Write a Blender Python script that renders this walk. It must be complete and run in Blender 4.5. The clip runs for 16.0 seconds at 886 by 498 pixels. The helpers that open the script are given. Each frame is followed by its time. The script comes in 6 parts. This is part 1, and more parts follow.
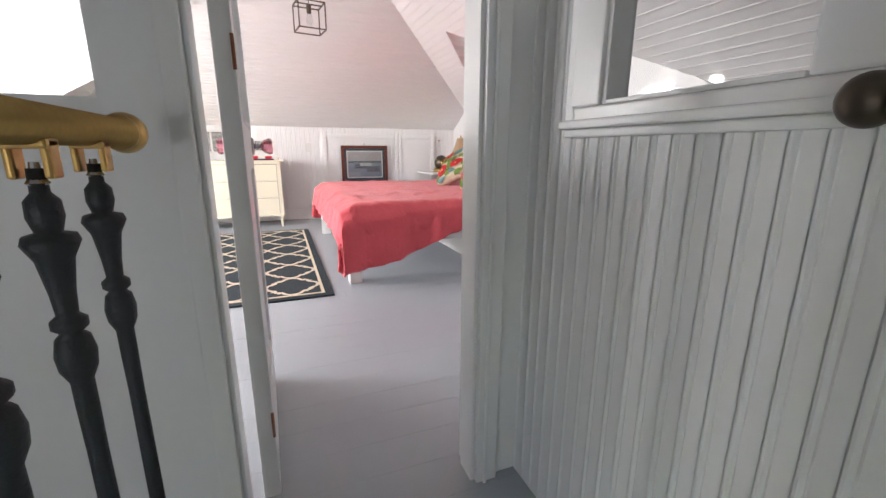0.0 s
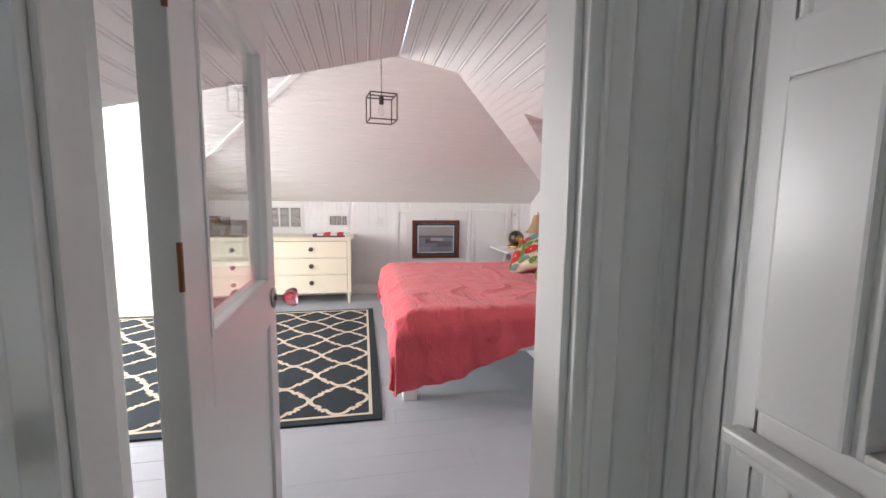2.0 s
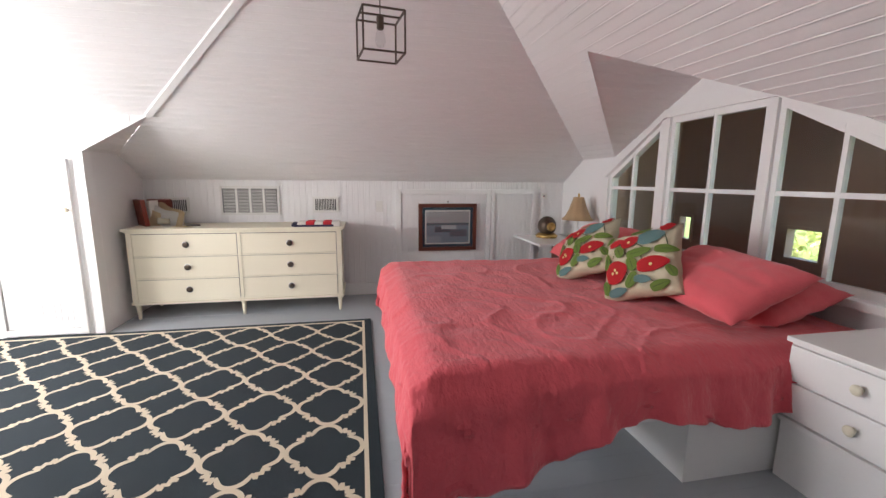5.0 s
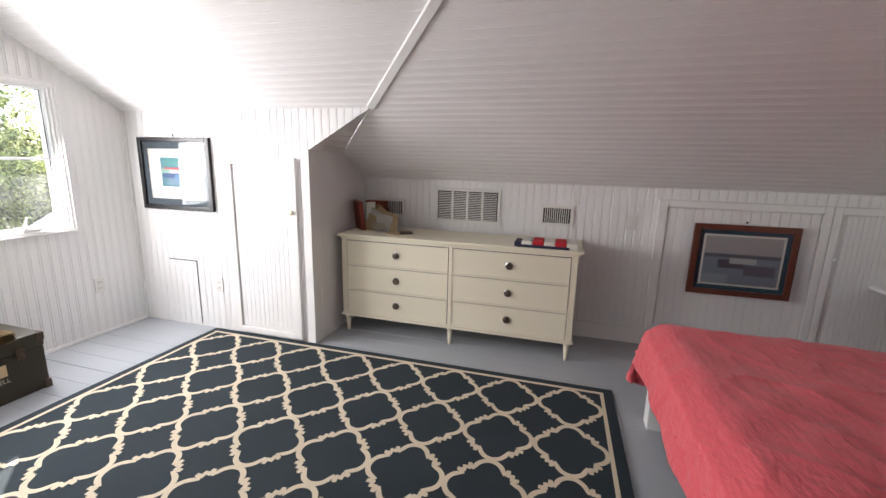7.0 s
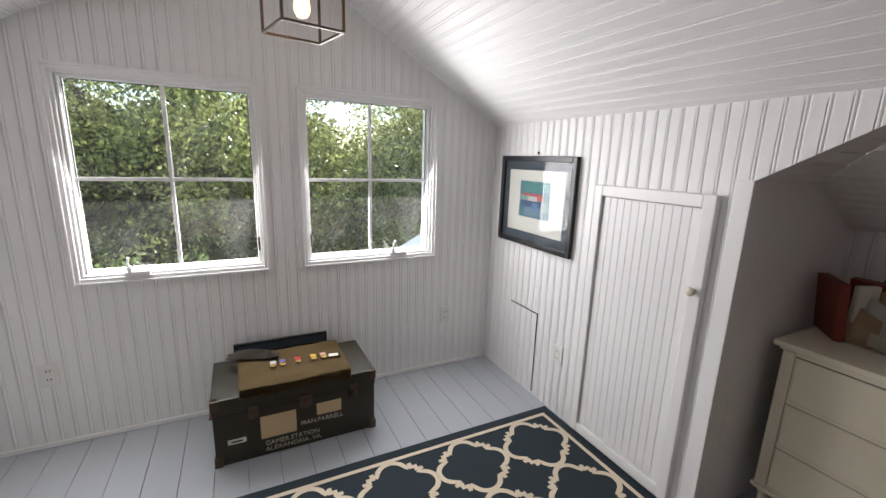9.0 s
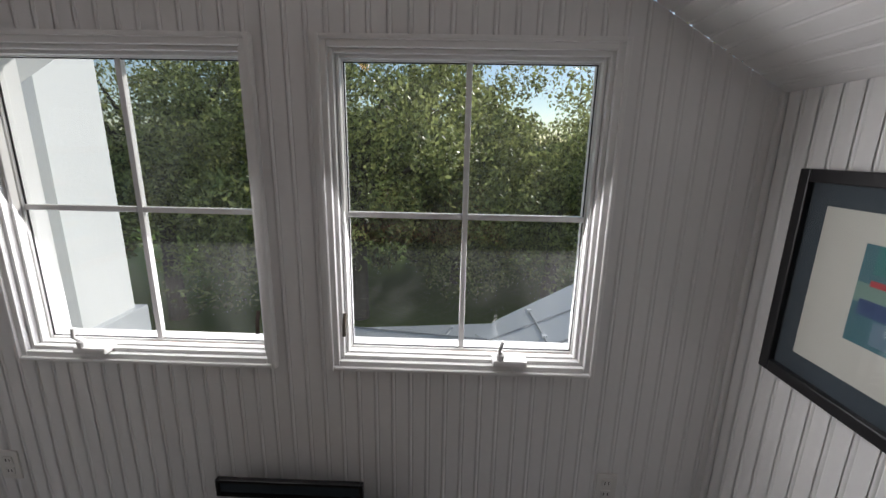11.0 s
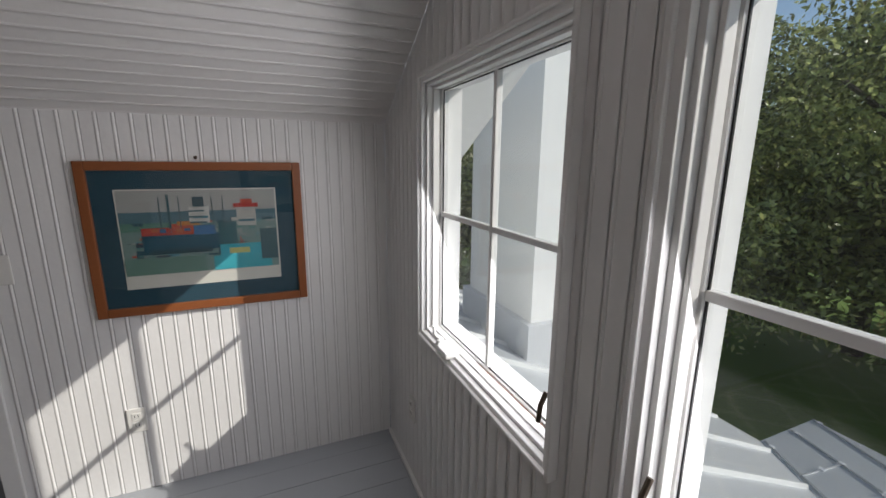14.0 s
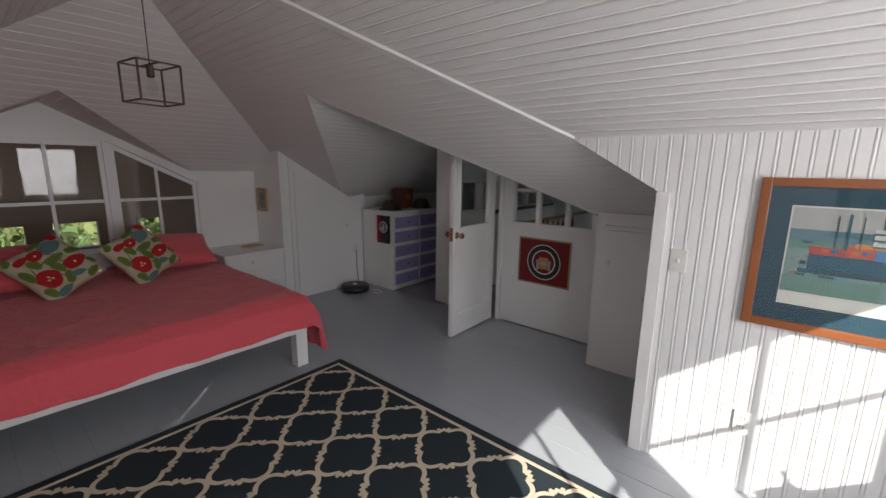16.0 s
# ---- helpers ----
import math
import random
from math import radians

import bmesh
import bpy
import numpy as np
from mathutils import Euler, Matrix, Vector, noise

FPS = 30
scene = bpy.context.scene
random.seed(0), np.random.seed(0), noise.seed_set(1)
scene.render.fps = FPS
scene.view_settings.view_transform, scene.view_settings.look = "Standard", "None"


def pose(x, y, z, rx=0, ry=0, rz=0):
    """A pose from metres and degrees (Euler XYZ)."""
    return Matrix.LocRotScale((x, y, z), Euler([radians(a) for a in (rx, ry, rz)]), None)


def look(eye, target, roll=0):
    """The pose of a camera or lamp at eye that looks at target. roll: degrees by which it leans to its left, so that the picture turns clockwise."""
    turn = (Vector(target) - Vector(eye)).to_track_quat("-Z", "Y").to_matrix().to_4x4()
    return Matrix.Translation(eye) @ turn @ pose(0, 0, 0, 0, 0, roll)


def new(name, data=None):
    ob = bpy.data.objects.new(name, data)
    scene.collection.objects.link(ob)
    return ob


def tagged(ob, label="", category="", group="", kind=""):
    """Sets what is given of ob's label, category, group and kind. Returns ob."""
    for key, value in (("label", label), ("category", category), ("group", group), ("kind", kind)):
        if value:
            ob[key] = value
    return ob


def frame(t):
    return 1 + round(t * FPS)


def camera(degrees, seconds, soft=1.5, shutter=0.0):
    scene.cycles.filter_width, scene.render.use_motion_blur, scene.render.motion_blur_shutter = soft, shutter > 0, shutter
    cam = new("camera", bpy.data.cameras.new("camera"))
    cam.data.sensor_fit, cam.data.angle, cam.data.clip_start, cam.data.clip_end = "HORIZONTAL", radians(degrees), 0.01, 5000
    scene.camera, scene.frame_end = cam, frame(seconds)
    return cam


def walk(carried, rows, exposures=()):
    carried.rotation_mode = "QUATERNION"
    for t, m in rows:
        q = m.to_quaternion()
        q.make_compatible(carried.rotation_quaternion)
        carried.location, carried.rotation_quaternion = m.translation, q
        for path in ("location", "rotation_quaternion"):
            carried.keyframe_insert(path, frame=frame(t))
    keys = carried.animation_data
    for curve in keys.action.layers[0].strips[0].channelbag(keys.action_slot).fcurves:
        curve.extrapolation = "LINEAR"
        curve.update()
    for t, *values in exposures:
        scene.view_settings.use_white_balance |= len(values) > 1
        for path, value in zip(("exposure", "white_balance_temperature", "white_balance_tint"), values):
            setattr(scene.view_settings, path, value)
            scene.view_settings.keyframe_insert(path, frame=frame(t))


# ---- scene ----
cam = camera(94.2, 16.0)
PATH = [
    (0, (2.341, 1.654, 0.934), (3.056, 3.462, 0.463), 0.2),
    (0.5, (2.39, 1.719, 1.009), (3.12, 3.554, 0.695), 0.1),
    (1, (2.435, 1.829, 1.089), (3.058, 3.714, 0.85), 0.1),
    (1.5, (2.485, 1.932, 1.16), (2.967, 3.861, 0.937), 0.3),
    (2, (2.527, 2.06, 1.227), (2.904, 4.011, 0.999), 0.6),
    (2.5, (2.565, 2.172, 1.257), (2.876, 4.13, 0.994), 0.5),
    (3, (2.567, 2.345, 1.253), (2.899, 4.296, 0.959), 0.5),
    (3.5, (2.555, 2.533, 1.28), (2.98, 4.461, 0.964), 0.4),
    (6, (2.551, 3.662, 1.212), (2.808, 5.612, 0.849), 0.9),
    (6.5, (2.443, 3.953, 1.305), (2.326, 5.905, 0.889), 1.4),
    (7, (2.23, 4.209, 1.347), (1.697, 6.094, 0.942), 1.4),
    (7.5, (2.021, 4.434, 1.389), (1.09, 6.159, 0.991), 1.8),
    (8, (1.828, 4.71, 1.433), (0.548, 6.191, 1.025), 1.8),
    (8.5, (1.586, 4.906, 1.449), (0.034, 6.099, 1.038), 1.8),
    (9, (1.358, 5.128, 1.464), (-0.387, 6.003, 1.033), 1.8),
    (9.5, (1.096, 5.366, 1.495), (-0.764, 5.958, 1.055), 1.6),
    (12, (-0.48, 5.94, 1.525), (-2.363, 5.436, 1.077), 0.6),
    (12.5, (-0.69, 5.945, 1.508), (-2.478, 5.149, 1.096), 0.5),
    (13, (-0.75, 5.91, 1.503), (-2.358, 4.792, 1.097), 0.7),
    (13.5, (-0.69, 5.888, 1.516), (-1.985, 4.419, 1.107), 0.8),
    (14, (-0.55, 5.9, 1.513), (-1.311, 4.098, 1.097), 0.5),
    (14.5, (-0.339, 5.986, 1.468), (-0.512, 4.026, 1.111), 0.6),
    (15, (-0.181, 6.063, 1.478), (0.236, 4.139, 1.122), 0.7),
    (15.5, (-0.061, 6.109, 1.515), (0.837, 4.362, 1.141), 0.8),
    (16, (0.04, 6.105, 1.527), (1.298, 4.6, 1.135), 0.8),
]
EXPOSURES = [(0, 3.5), (1, 3.35), (2.5, 3.1), (3.5, 2.7), (6, 2.57), (7, 2.05), (8, 1.5), (9, 0.98), (9.5, 0.78), (12, -0.75), (13, -0.75), (13.5, -0.6), (14.5, -0.3), (15.2, 0.3), (16, 0.85)]
walk(cam, [(t, look(eye, target, roll)) for t, eye, target, roll in PATH], EXPOSURES)

# world: clear sky and one sun
SUN = Vector((-1.2, 0.99, 0.95)).normalized()
world = bpy.data.worlds.new("world")
scene.world = world
world.use_nodes = True
wn = world.node_tree
sky = wn.nodes.new("ShaderNodeTexSky")
sky.sky_type = "NISHITA"
sky.sun_disc = False
sky.dust_density = 0.25
sky.sun_elevation = math.asin(SUN.z)
sky.sun_rotation = math.atan2(SUN.x, SUN.y)
wn.links.new(sky.outputs[0], wn.nodes["Background"].inputs[0])
wn.nodes["Background"].inputs[1].default_value = 0.15
sun = new("sun", bpy.data.lights.new("sun", "SUN"))
sun.data.energy, sun.data.angle, sun.data.color = 4.5, radians(0.5), (1.0, 0.95, 0.87)
sun.matrix_world = look(SUN * 30, (0, 0, 0))


def area_lamp(name, eye, target, w, h, power):
    ob = new(name, bpy.data.lights.new(name, "AREA"))
    ob.data.shape, ob.data.size, ob.data.size_y = "RECTANGLE", w, h
    ob.data.energy, ob.data.color = power, (1.0, 0.965, 0.985)
    ob.matrix_world = look(eye, target)
    return ob


SKY_POWER = 9.5
area_lamp("sky_light_window_a", (-1.125, 4.83, 1.32), (0, 4.83, 0.92), 0.78, 0.90, SKY_POWER)
area_lamp("sky_light_window_b", (-1.125, 5.87, 1.32), (0, 5.87, 0.92), 0.76, 0.90, SKY_POWER)
# added fill for the dark stair hall; no window is seen there
area_lamp("fill_light_stair_hall", (0.97, 0.60, 0.62), (2.93, 1.7, 0.35), 0.8, 0.5, 0.58)


# materials
def material(name, base, rough=0.6, metal=0.0, grain=0.0, scale=20.0, bump=0.0, spots=0.0, **extra):
    """A principled material with two scales of variation in colour and a fine relief."""
    m = bpy.data.materials.new(name)
    m.use_nodes = True
    n, l = m.node_tree.nodes, m.node_tree.links
    p = n["Principled BSDF"]
    p.inputs["Roughness"].default_value, p.inputs["Metallic"].default_value = rough, metal
    for key, value in extra.items():
        p.inputs[key.replace("_", " ")].default_value = value
    tc = n.new("ShaderNodeTexCoord")
    fine, broad = n.new("ShaderNodeTexNoise"), n.new("ShaderNodeTexNoise")
    fine.inputs["Scale"].default_value, broad.inputs["Scale"].default_value = scale * 6, scale / 8
    fine.inputs["Detail"].default_value = broad.inputs["Detail"].default_value = 4
    for t in (fine, broad):
        l.new(tc.outputs["Object"], t.inputs["Vector"])
    mix = n.new("ShaderNodeMix")
    mix.data_type = "RGBA"
    dark = [c * (1 - grain) for c in base]
    lite = [min(1, c * (1 + grain * 0.6)) for c in base]
    mix.inputs["A"].default_value, mix.inputs["B"].default_value = (*dark, 1), (*lite, 1)
    add = n.new("ShaderNodeMath")
    add.operation = "MULTIPLY_ADD"
    add.inputs[1].default_value = 0.5
    l.new(fine.outputs["Fac"], add.inputs[0])
    half = n.new("ShaderNodeMath")
    half.operation = "MULTIPLY"
    half.inputs[1].default_value = 0.5
    l.new(broad.outputs["Fac"], half.inputs[0])
    l.new(half.outputs[0], add.inputs[2])
    l.new(add.outputs[0], mix.inputs["Factor"])
    l.new(mix.outputs["Result"], p.inputs["Base Color"])
    rr = n.new("ShaderNodeMapRange")
    rr.inputs["To Min"].default_value, rr.inputs["To Max"].default_value = max(0.02, rough - 0.08), min(1, rough + 0.1)
    l.new(broad.outputs["Fac"], rr.inputs["Value"])
    l.new(rr.outputs[0], p.inputs["Roughness"])
    if bump:
        b = n.new("ShaderNodeBump")
        b.inputs["Strength"].default_value, b.inputs["Distance"].default_value = bump, 0.004
        l.new(fine.outputs["Fac"], b.inputs["Height"])
        l.new(b.outputs[0], p.inputs["Normal"])
    return m


WHITE = material("white_gloss_paint", (0.85, 0.845, 0.84), 0.38, grain=0.05, scale=9, bump=0.12)
CEIL = material("white_ceiling_paint", (0.84, 0.828, 0.82), 0.5, grain=0.05, scale=9, bump=0.12)
TRIM = material("white_trim_paint", (0.85, 0.845, 0.835), 0.3, grain=0.04, scale=12, bump=0.08)
FLOOR = material("grey_floor_paint", (0.41, 0.435, 0.465), 0.22, grain=0.05, scale=4, bump=0.05)
CREAM = material("cream_paint", (0.78, 0.73, 0.58), 0.42, grain=0.05, scale=10, bump=0.1)
CORAL = material("coral_cotton", (0.72, 0.10, 0.125), 0.85, grain=0.16, scale=6, bump=1.0, Sheen_Weight=0.25)


def seersucker(m):
    """Puckered ribs across the cloth, with soft creases between them, added to its relief."""
    n, l = m.node_tree.nodes, m.node_tree.links
    tc, mp = n.new("ShaderNodeTexCoord"), n.new("ShaderNodeMapping")
    l.new(tc.outputs["Object"], mp.inputs["Vector"])
    mp.inputs["Scale"].default_value = (75, 26, 40)
    puck, fold, wave = n.new("ShaderNodeTexNoise"), n.new("ShaderNodeTexNoise"), n.new("ShaderNodeTexWave")
    puck.inputs["Scale"].default_value, puck.inputs["Detail"].default_value = 1.0, 2.5
    l.new(mp.outputs[0], puck.inputs["Vector"])
    fold.inputs["Scale"].default_value, fold.inputs["Detail"].default_value, fold.inputs["Distortion"].default_value = 6.0, 3.0, 1.2
    l.new(tc.outputs["Object"], fold.inputs["Vector"])
    wave.bands_direction = "X"
    wave.inputs["Scale"].default_value, wave.inputs["Distortion"].default_value = 9.0, 1.6
    wave.inputs["Detail"].default_value, wave.inputs["Detail Scale"].default_value = 2.0, 2.0
    l.new(tc.outputs["Object"], wave.inputs["Vector"])
    a, b = n.new("ShaderNodeMath"), n.new("ShaderNodeMath")
    a.operation = b.operation = "MULTIPLY_ADD"
    l.new(puck.outputs["Fac"], a.inputs[0])
    a.inputs[1].default_value = 0.8
    l.new(fold.outputs["Fac"], a.inputs[2])
    l.new(wave.outputs["Fac"], b.inputs[0])
    b.inputs[1].default_value = 0.07
    l.new(a.outputs[0], b.inputs[2])
    bump = n.new("ShaderNodeBump")
    bump.inputs["Strength"].default_value, bump.inputs["Distance"].default_value = 0.8, 0.008
    l.new(b.outputs[0], bump.inputs["Height"])
    p = n["Principled BSDF"]
    l.new(p.inputs["Normal"].links[0].from_socket, bump.inputs["Normal"])
    l.new(bump.outputs[0], p.inputs["Normal"])


seersucker(CORAL)
CORAL_DEEP = material("coral_pillow_cotton", (0.72, 0.115, 0.135), 0.85, grain=0.14, scale=14, bump=0.4, Sheen_Weight=0.25)
RUG = material("dark_slate_wool", (0.017, 0.029, 0.037), 0.95, grain=0.3, scale=40, bump=0.9)
RUG_CREAM = material("cream_wool", (0.70, 0.60, 0.45), 0.95, grain=0.2, scale=40, bump=0.9)
BRASS = material("worn_brass", (0.55, 0.36, 0.13), 0.28, 1.0, grain=0.3, scale=20)
IRON = material("dark_grey_iron", (0.055, 0.06, 0.065), 0.5, 0.6, grain=0.3, scale=30, bump=0.4)
CHROME = material("aged_chrome", (0.5, 0.5, 0.5), 0.22, 1.0, grain=0.1)
BRONZE = material("dark_bronze", (0.11, 0.085, 0.065), 0.4, 0.8, grain=0.3)
BLACK = material("black_lacquer", (0.012, 0.012, 0.014), 0.3, grain=0.2)
MAHOGANY = material("reddish_mahogany", (0.13, 0.035, 0.02), 0.3, grain=0.4, scale=14)
OAKRED = material("orange_brown_wood", (0.30, 0.10, 0.035), 0.3, grain=0.3, scale=14)
LILAC = material("lilac_paint", (0.34, 0.31, 0.58), 0.5, grain=0.08)
OLIVE = material("dark_olive_paint", (0.035, 0.030, 0.018), 0.42, grain=0.35, scale=14, bump=0.3)
KHAKI = material("olive_khaki_wool", (0.17, 0.115, 0.045), 0.95, grain=0.25, scale=30, bump=0.7)
PAPER = material("off_white_paper", (0.72, 0.70, 0.64), 0.8, grain=0.06)
TAN = material("tan_paper", (0.58, 0.44, 0.26), 0.8, grain=0.12)
SHADE = material("tan_linen", (0.45, 0.31, 0.18), 0.9, grain=0.12, scale=30, bump=0.3)
PINK = material("pink_cut_glass", (0.85, 0.35, 0.42), 0.05, grain=0.02, Transmission_Weight=0.85)
PLASTIC = material("white_plastic", (0.78, 0.77, 0.74), 0.35, grain=0.02)
# near-black for ducts, slots and joints; also the painted drawer-gap shade
DARK_FILL = material("dark_fill_and_gap_shade", (0.03, 0.03, 0.035), 0.7, grain=0.2)
ROOF = material("pale_metal_roof", (0.66, 0.68, 0.70), 0.42, 0.3, grain=0.12, scale=3)
SEAM = material("worn_white_roof_seam", (0.80, 0.81, 0.80), 0.5, 0.1, grain=0.15, scale=6)
STUCCO = material("white_stucco", (0.82, 0.82, 0.80), 0.8, grain=0.06, scale=6, bump=0.4)
GRASS = material("lawn", (0.17, 0.26, 0.04), 0.95, grain=0.5, scale=1.5)
BARK = material("grey_bark", (0.11, 0.09, 0.07), 0.9, grain=0.4, scale=8, bump=0.8)
RED = material("red_cloth", (0.50, 0.02, 0.03), 0.85, grain=0.12)
TEAL = material("teal_mat_board", (0.022, 0.072, 0.105), 0.8, grain=0.1)
NAVY = material("slate_mat_board", (0.05, 0.07, 0.09), 0.8, grain=0.1)
DARKRED = material("maroon_cloth", (0.20, 0.015, 0.02), 0.8, grain=0.12)
RUBBER = material("black_plastic", (0.015, 0.015, 0.017), 0.35, grain=0.1)


def colour(name, rgb, rough=0.7):
    return material(name, rgb, rough, grain=0.06)


def glass_material(name="window_glass", dust=0.0):
    m = bpy.data.materials.new(name)
    m.use_nodes = True
    n, l = m.node_tree.nodes, m.node_tree.links
    n.remove(n["Principled BSDF"])
    out = n["Material Output"]
    clear, shine, mix = n.new("ShaderNodeBsdfTransparent"), n.new("ShaderNodeBsdfGlossy"), n.new("ShaderNodeMixShader")
    lw, power, span = n.new("ShaderNodeLayerWeight"), n.new("ShaderNodeMath"), n.new("ShaderNodeMapRange")
    clear.inputs[0].default_value = (0.95, 0.96, 0.96, 1)
    shine.inputs["Roughness"].default_value = 0.02
    lw.inputs[0].default_value = 0.5
    power.operation = "POWER"
    power.inputs[1].default_value = 5
    span.inputs["To Min"].default_value, span.inputs["To Max"].default_value = 0.035, 0.9
    l.new(lw.outputs["Facing"], power.inputs[0])
    l.new(power.outputs[0], span.inputs["Value"])
    l.new(span.outputs[0], mix.inputs[0])
    l.new(clear.outputs[0], mix.inputs[1])
    l.new(shine.outputs[0], mix.inputs[2])
    l.new(mix.outputs[0], out.inputs[0])
    if dust:
        film, tc, smear, reach = n.new("ShaderNodeBsdfTranslucent"), n.new("ShaderNodeTexCoord"), n.new("ShaderNodeTexNoise"), n.new("ShaderNodeMapRange")
        film.inputs[0].default_value = (0.9, 0.9, 0.88, 1)
        smear.inputs["Scale"].default_value, smear.inputs["Detail"].default_value, smear.inputs["Distortion"].default_value = 2.6, 5.0, 1.0
        l.new(tc.outputs["Object"], smear.inputs["Vector"])
        reach.inputs["From Min"].default_value, reach.inputs["From Max"].default_value = 0.46, 0.75
        reach.inputs["To Min"].default_value, reach.inputs["To Max"].default_value = dust * 0.2, dust
        l.new(smear.outputs["Fac"], reach.inputs["Value"])
        hazy = n.new("ShaderNodeMixShader")
        l.new(reach.outputs[0], hazy.inputs[0])
        l.new(mix.outputs[0], hazy.inputs[1])
        l.new(film.outputs[0], hazy.inputs[2])
        l.new(hazy.outputs[0], out.inputs[0])
    return m


GLASS = glass_material()
DUSTY = glass_material("dusty_window_glass", 0.016)


# mesh helpers
def part(name, bm, mat, parent=None, label="", smooth=False, kind=""):
    me = bpy.data.meshes.new(name)
    bmesh.ops.recalc_face_normals(bm, faces=bm.faces)
    if smooth:
        for f in bm.faces:
            f.smooth = True
    bm.to_mesh(me)
    bm.free()
    me.materials.append(mat)
    ob = new(name, me)
    if parent:
        ob.parent = parent
    return tagged(ob, label, kind=kind)


def empty(name, at, label, category, group="", rz=0):
    ob = new(name)
    ob.matrix_world = pose(*at, 0, 0, rz)
    return tagged(ob, label, category, group)


def structure(name, bm, mat, label=""):
    ob = part(name, bm, mat, None, label)
    ob["kind"] = "structure"
    return ob


def add_box(bm, lo, hi, bevel=0.0):
    made = bmesh.ops.create_cube(bm, size=1)["verts"]
    for v in made:
        v.co = [lo[i] + (v.co[i] + 0.5) * (hi[i] - lo[i]) for i in range(3)]
    if bevel:
        edges = list({e for v in made for e in v.link_edges})
        bmesh.ops.bevel(bm, geom=edges, offset=bevel, segments=2, affect="EDGES", profile=0.6)
    return made


def box(lo, hi, bevel=0.0):
    bm = bmesh.new()
    add_box(bm, lo, hi, bevel)
    return bm


def boxes(items, bevel=0.0):
    bm = bmesh.new()
    for lo, hi in items:
        add_box(bm, lo, hi, bevel)
    return bm


def lathe(profile, steps=20, at=(0, 0, 0), axis="z", bm=None):
    """Turned body from (radius, height) pairs."""
    bm = bm or bmesh.new()
    rings = []
    for r, h in profile:
        ring = []
        for k in range(steps):
            a = 2 * math.pi * k / steps
            p = (r * math.cos(a), r * math.sin(a), h)
            if axis == "x":
                p = (p[2], p[0], p[1])
            if axis == "y":
                p = (p[0], p[2], p[1])
            ring.append(bm.verts.new([p[i] + at[i] for i in range(3)]))
        rings.append(ring)
    for a, b in zip(rings, rings[1:]):
        for k in range(steps):
            bm.faces.new((a[k], a[(k + 1) % steps], b[(k + 1) % steps], b[k]))
    bm.faces.new(rings[0][::-1])
    bm.faces.new(rings[-1])
    return bm


def tube(points, r, steps=8, bm=None, taper=1.0):
    """A round bar along points."""
    bm = bm or bmesh.new()
    pts = [Vector(p) for p in points]
    rings = []
    for i, p in enumerate(pts):
        d = (pts[min(i + 1, len(pts) - 1)] - pts[max(i - 1, 0)]).normalized()
        u = d.orthogonal().normalized() if i == 0 else (u - d * u.dot(d)).normalized()
        v = d.cross(u)
        rad = r * (1 + (taper - 1) * i / max(1, len(pts) - 1))
        rings.append([bm.verts.new(p + rad * (u * math.cos(2 * math.pi * k / steps) + v * math.sin(2 * math.pi * k / steps))) for k in range(steps)])
    for a, b in zip(rings, rings[1:]):
        for k in range(steps):
            bm.faces.new((a[k], a[(k + 1) % steps], b[(k + 1) % steps], b[k]))
    bm.faces.new(rings[0][::-1])
    bm.faces.new(rings[-1])
    return bm


def clip_poly(poly, axis, value, keep_above):
    out = []
    for i, p in enumerate(poly):
        q = poly[(i + 1) % len(poly)]
        dp, dq = p[axis] - value, q[axis] - value
        if not keep_above:
            dp, dq = -dp, -dq
        if dp >= 0:
            out.append(p)
        if (dp > 0 > dq) or (dp < 0 < dq):
            s = dp / (dp - dq)
            out.append((p[0] + s * (q[0] - p[0]), p[1] + s * (q[1] - p[1])))
    return out


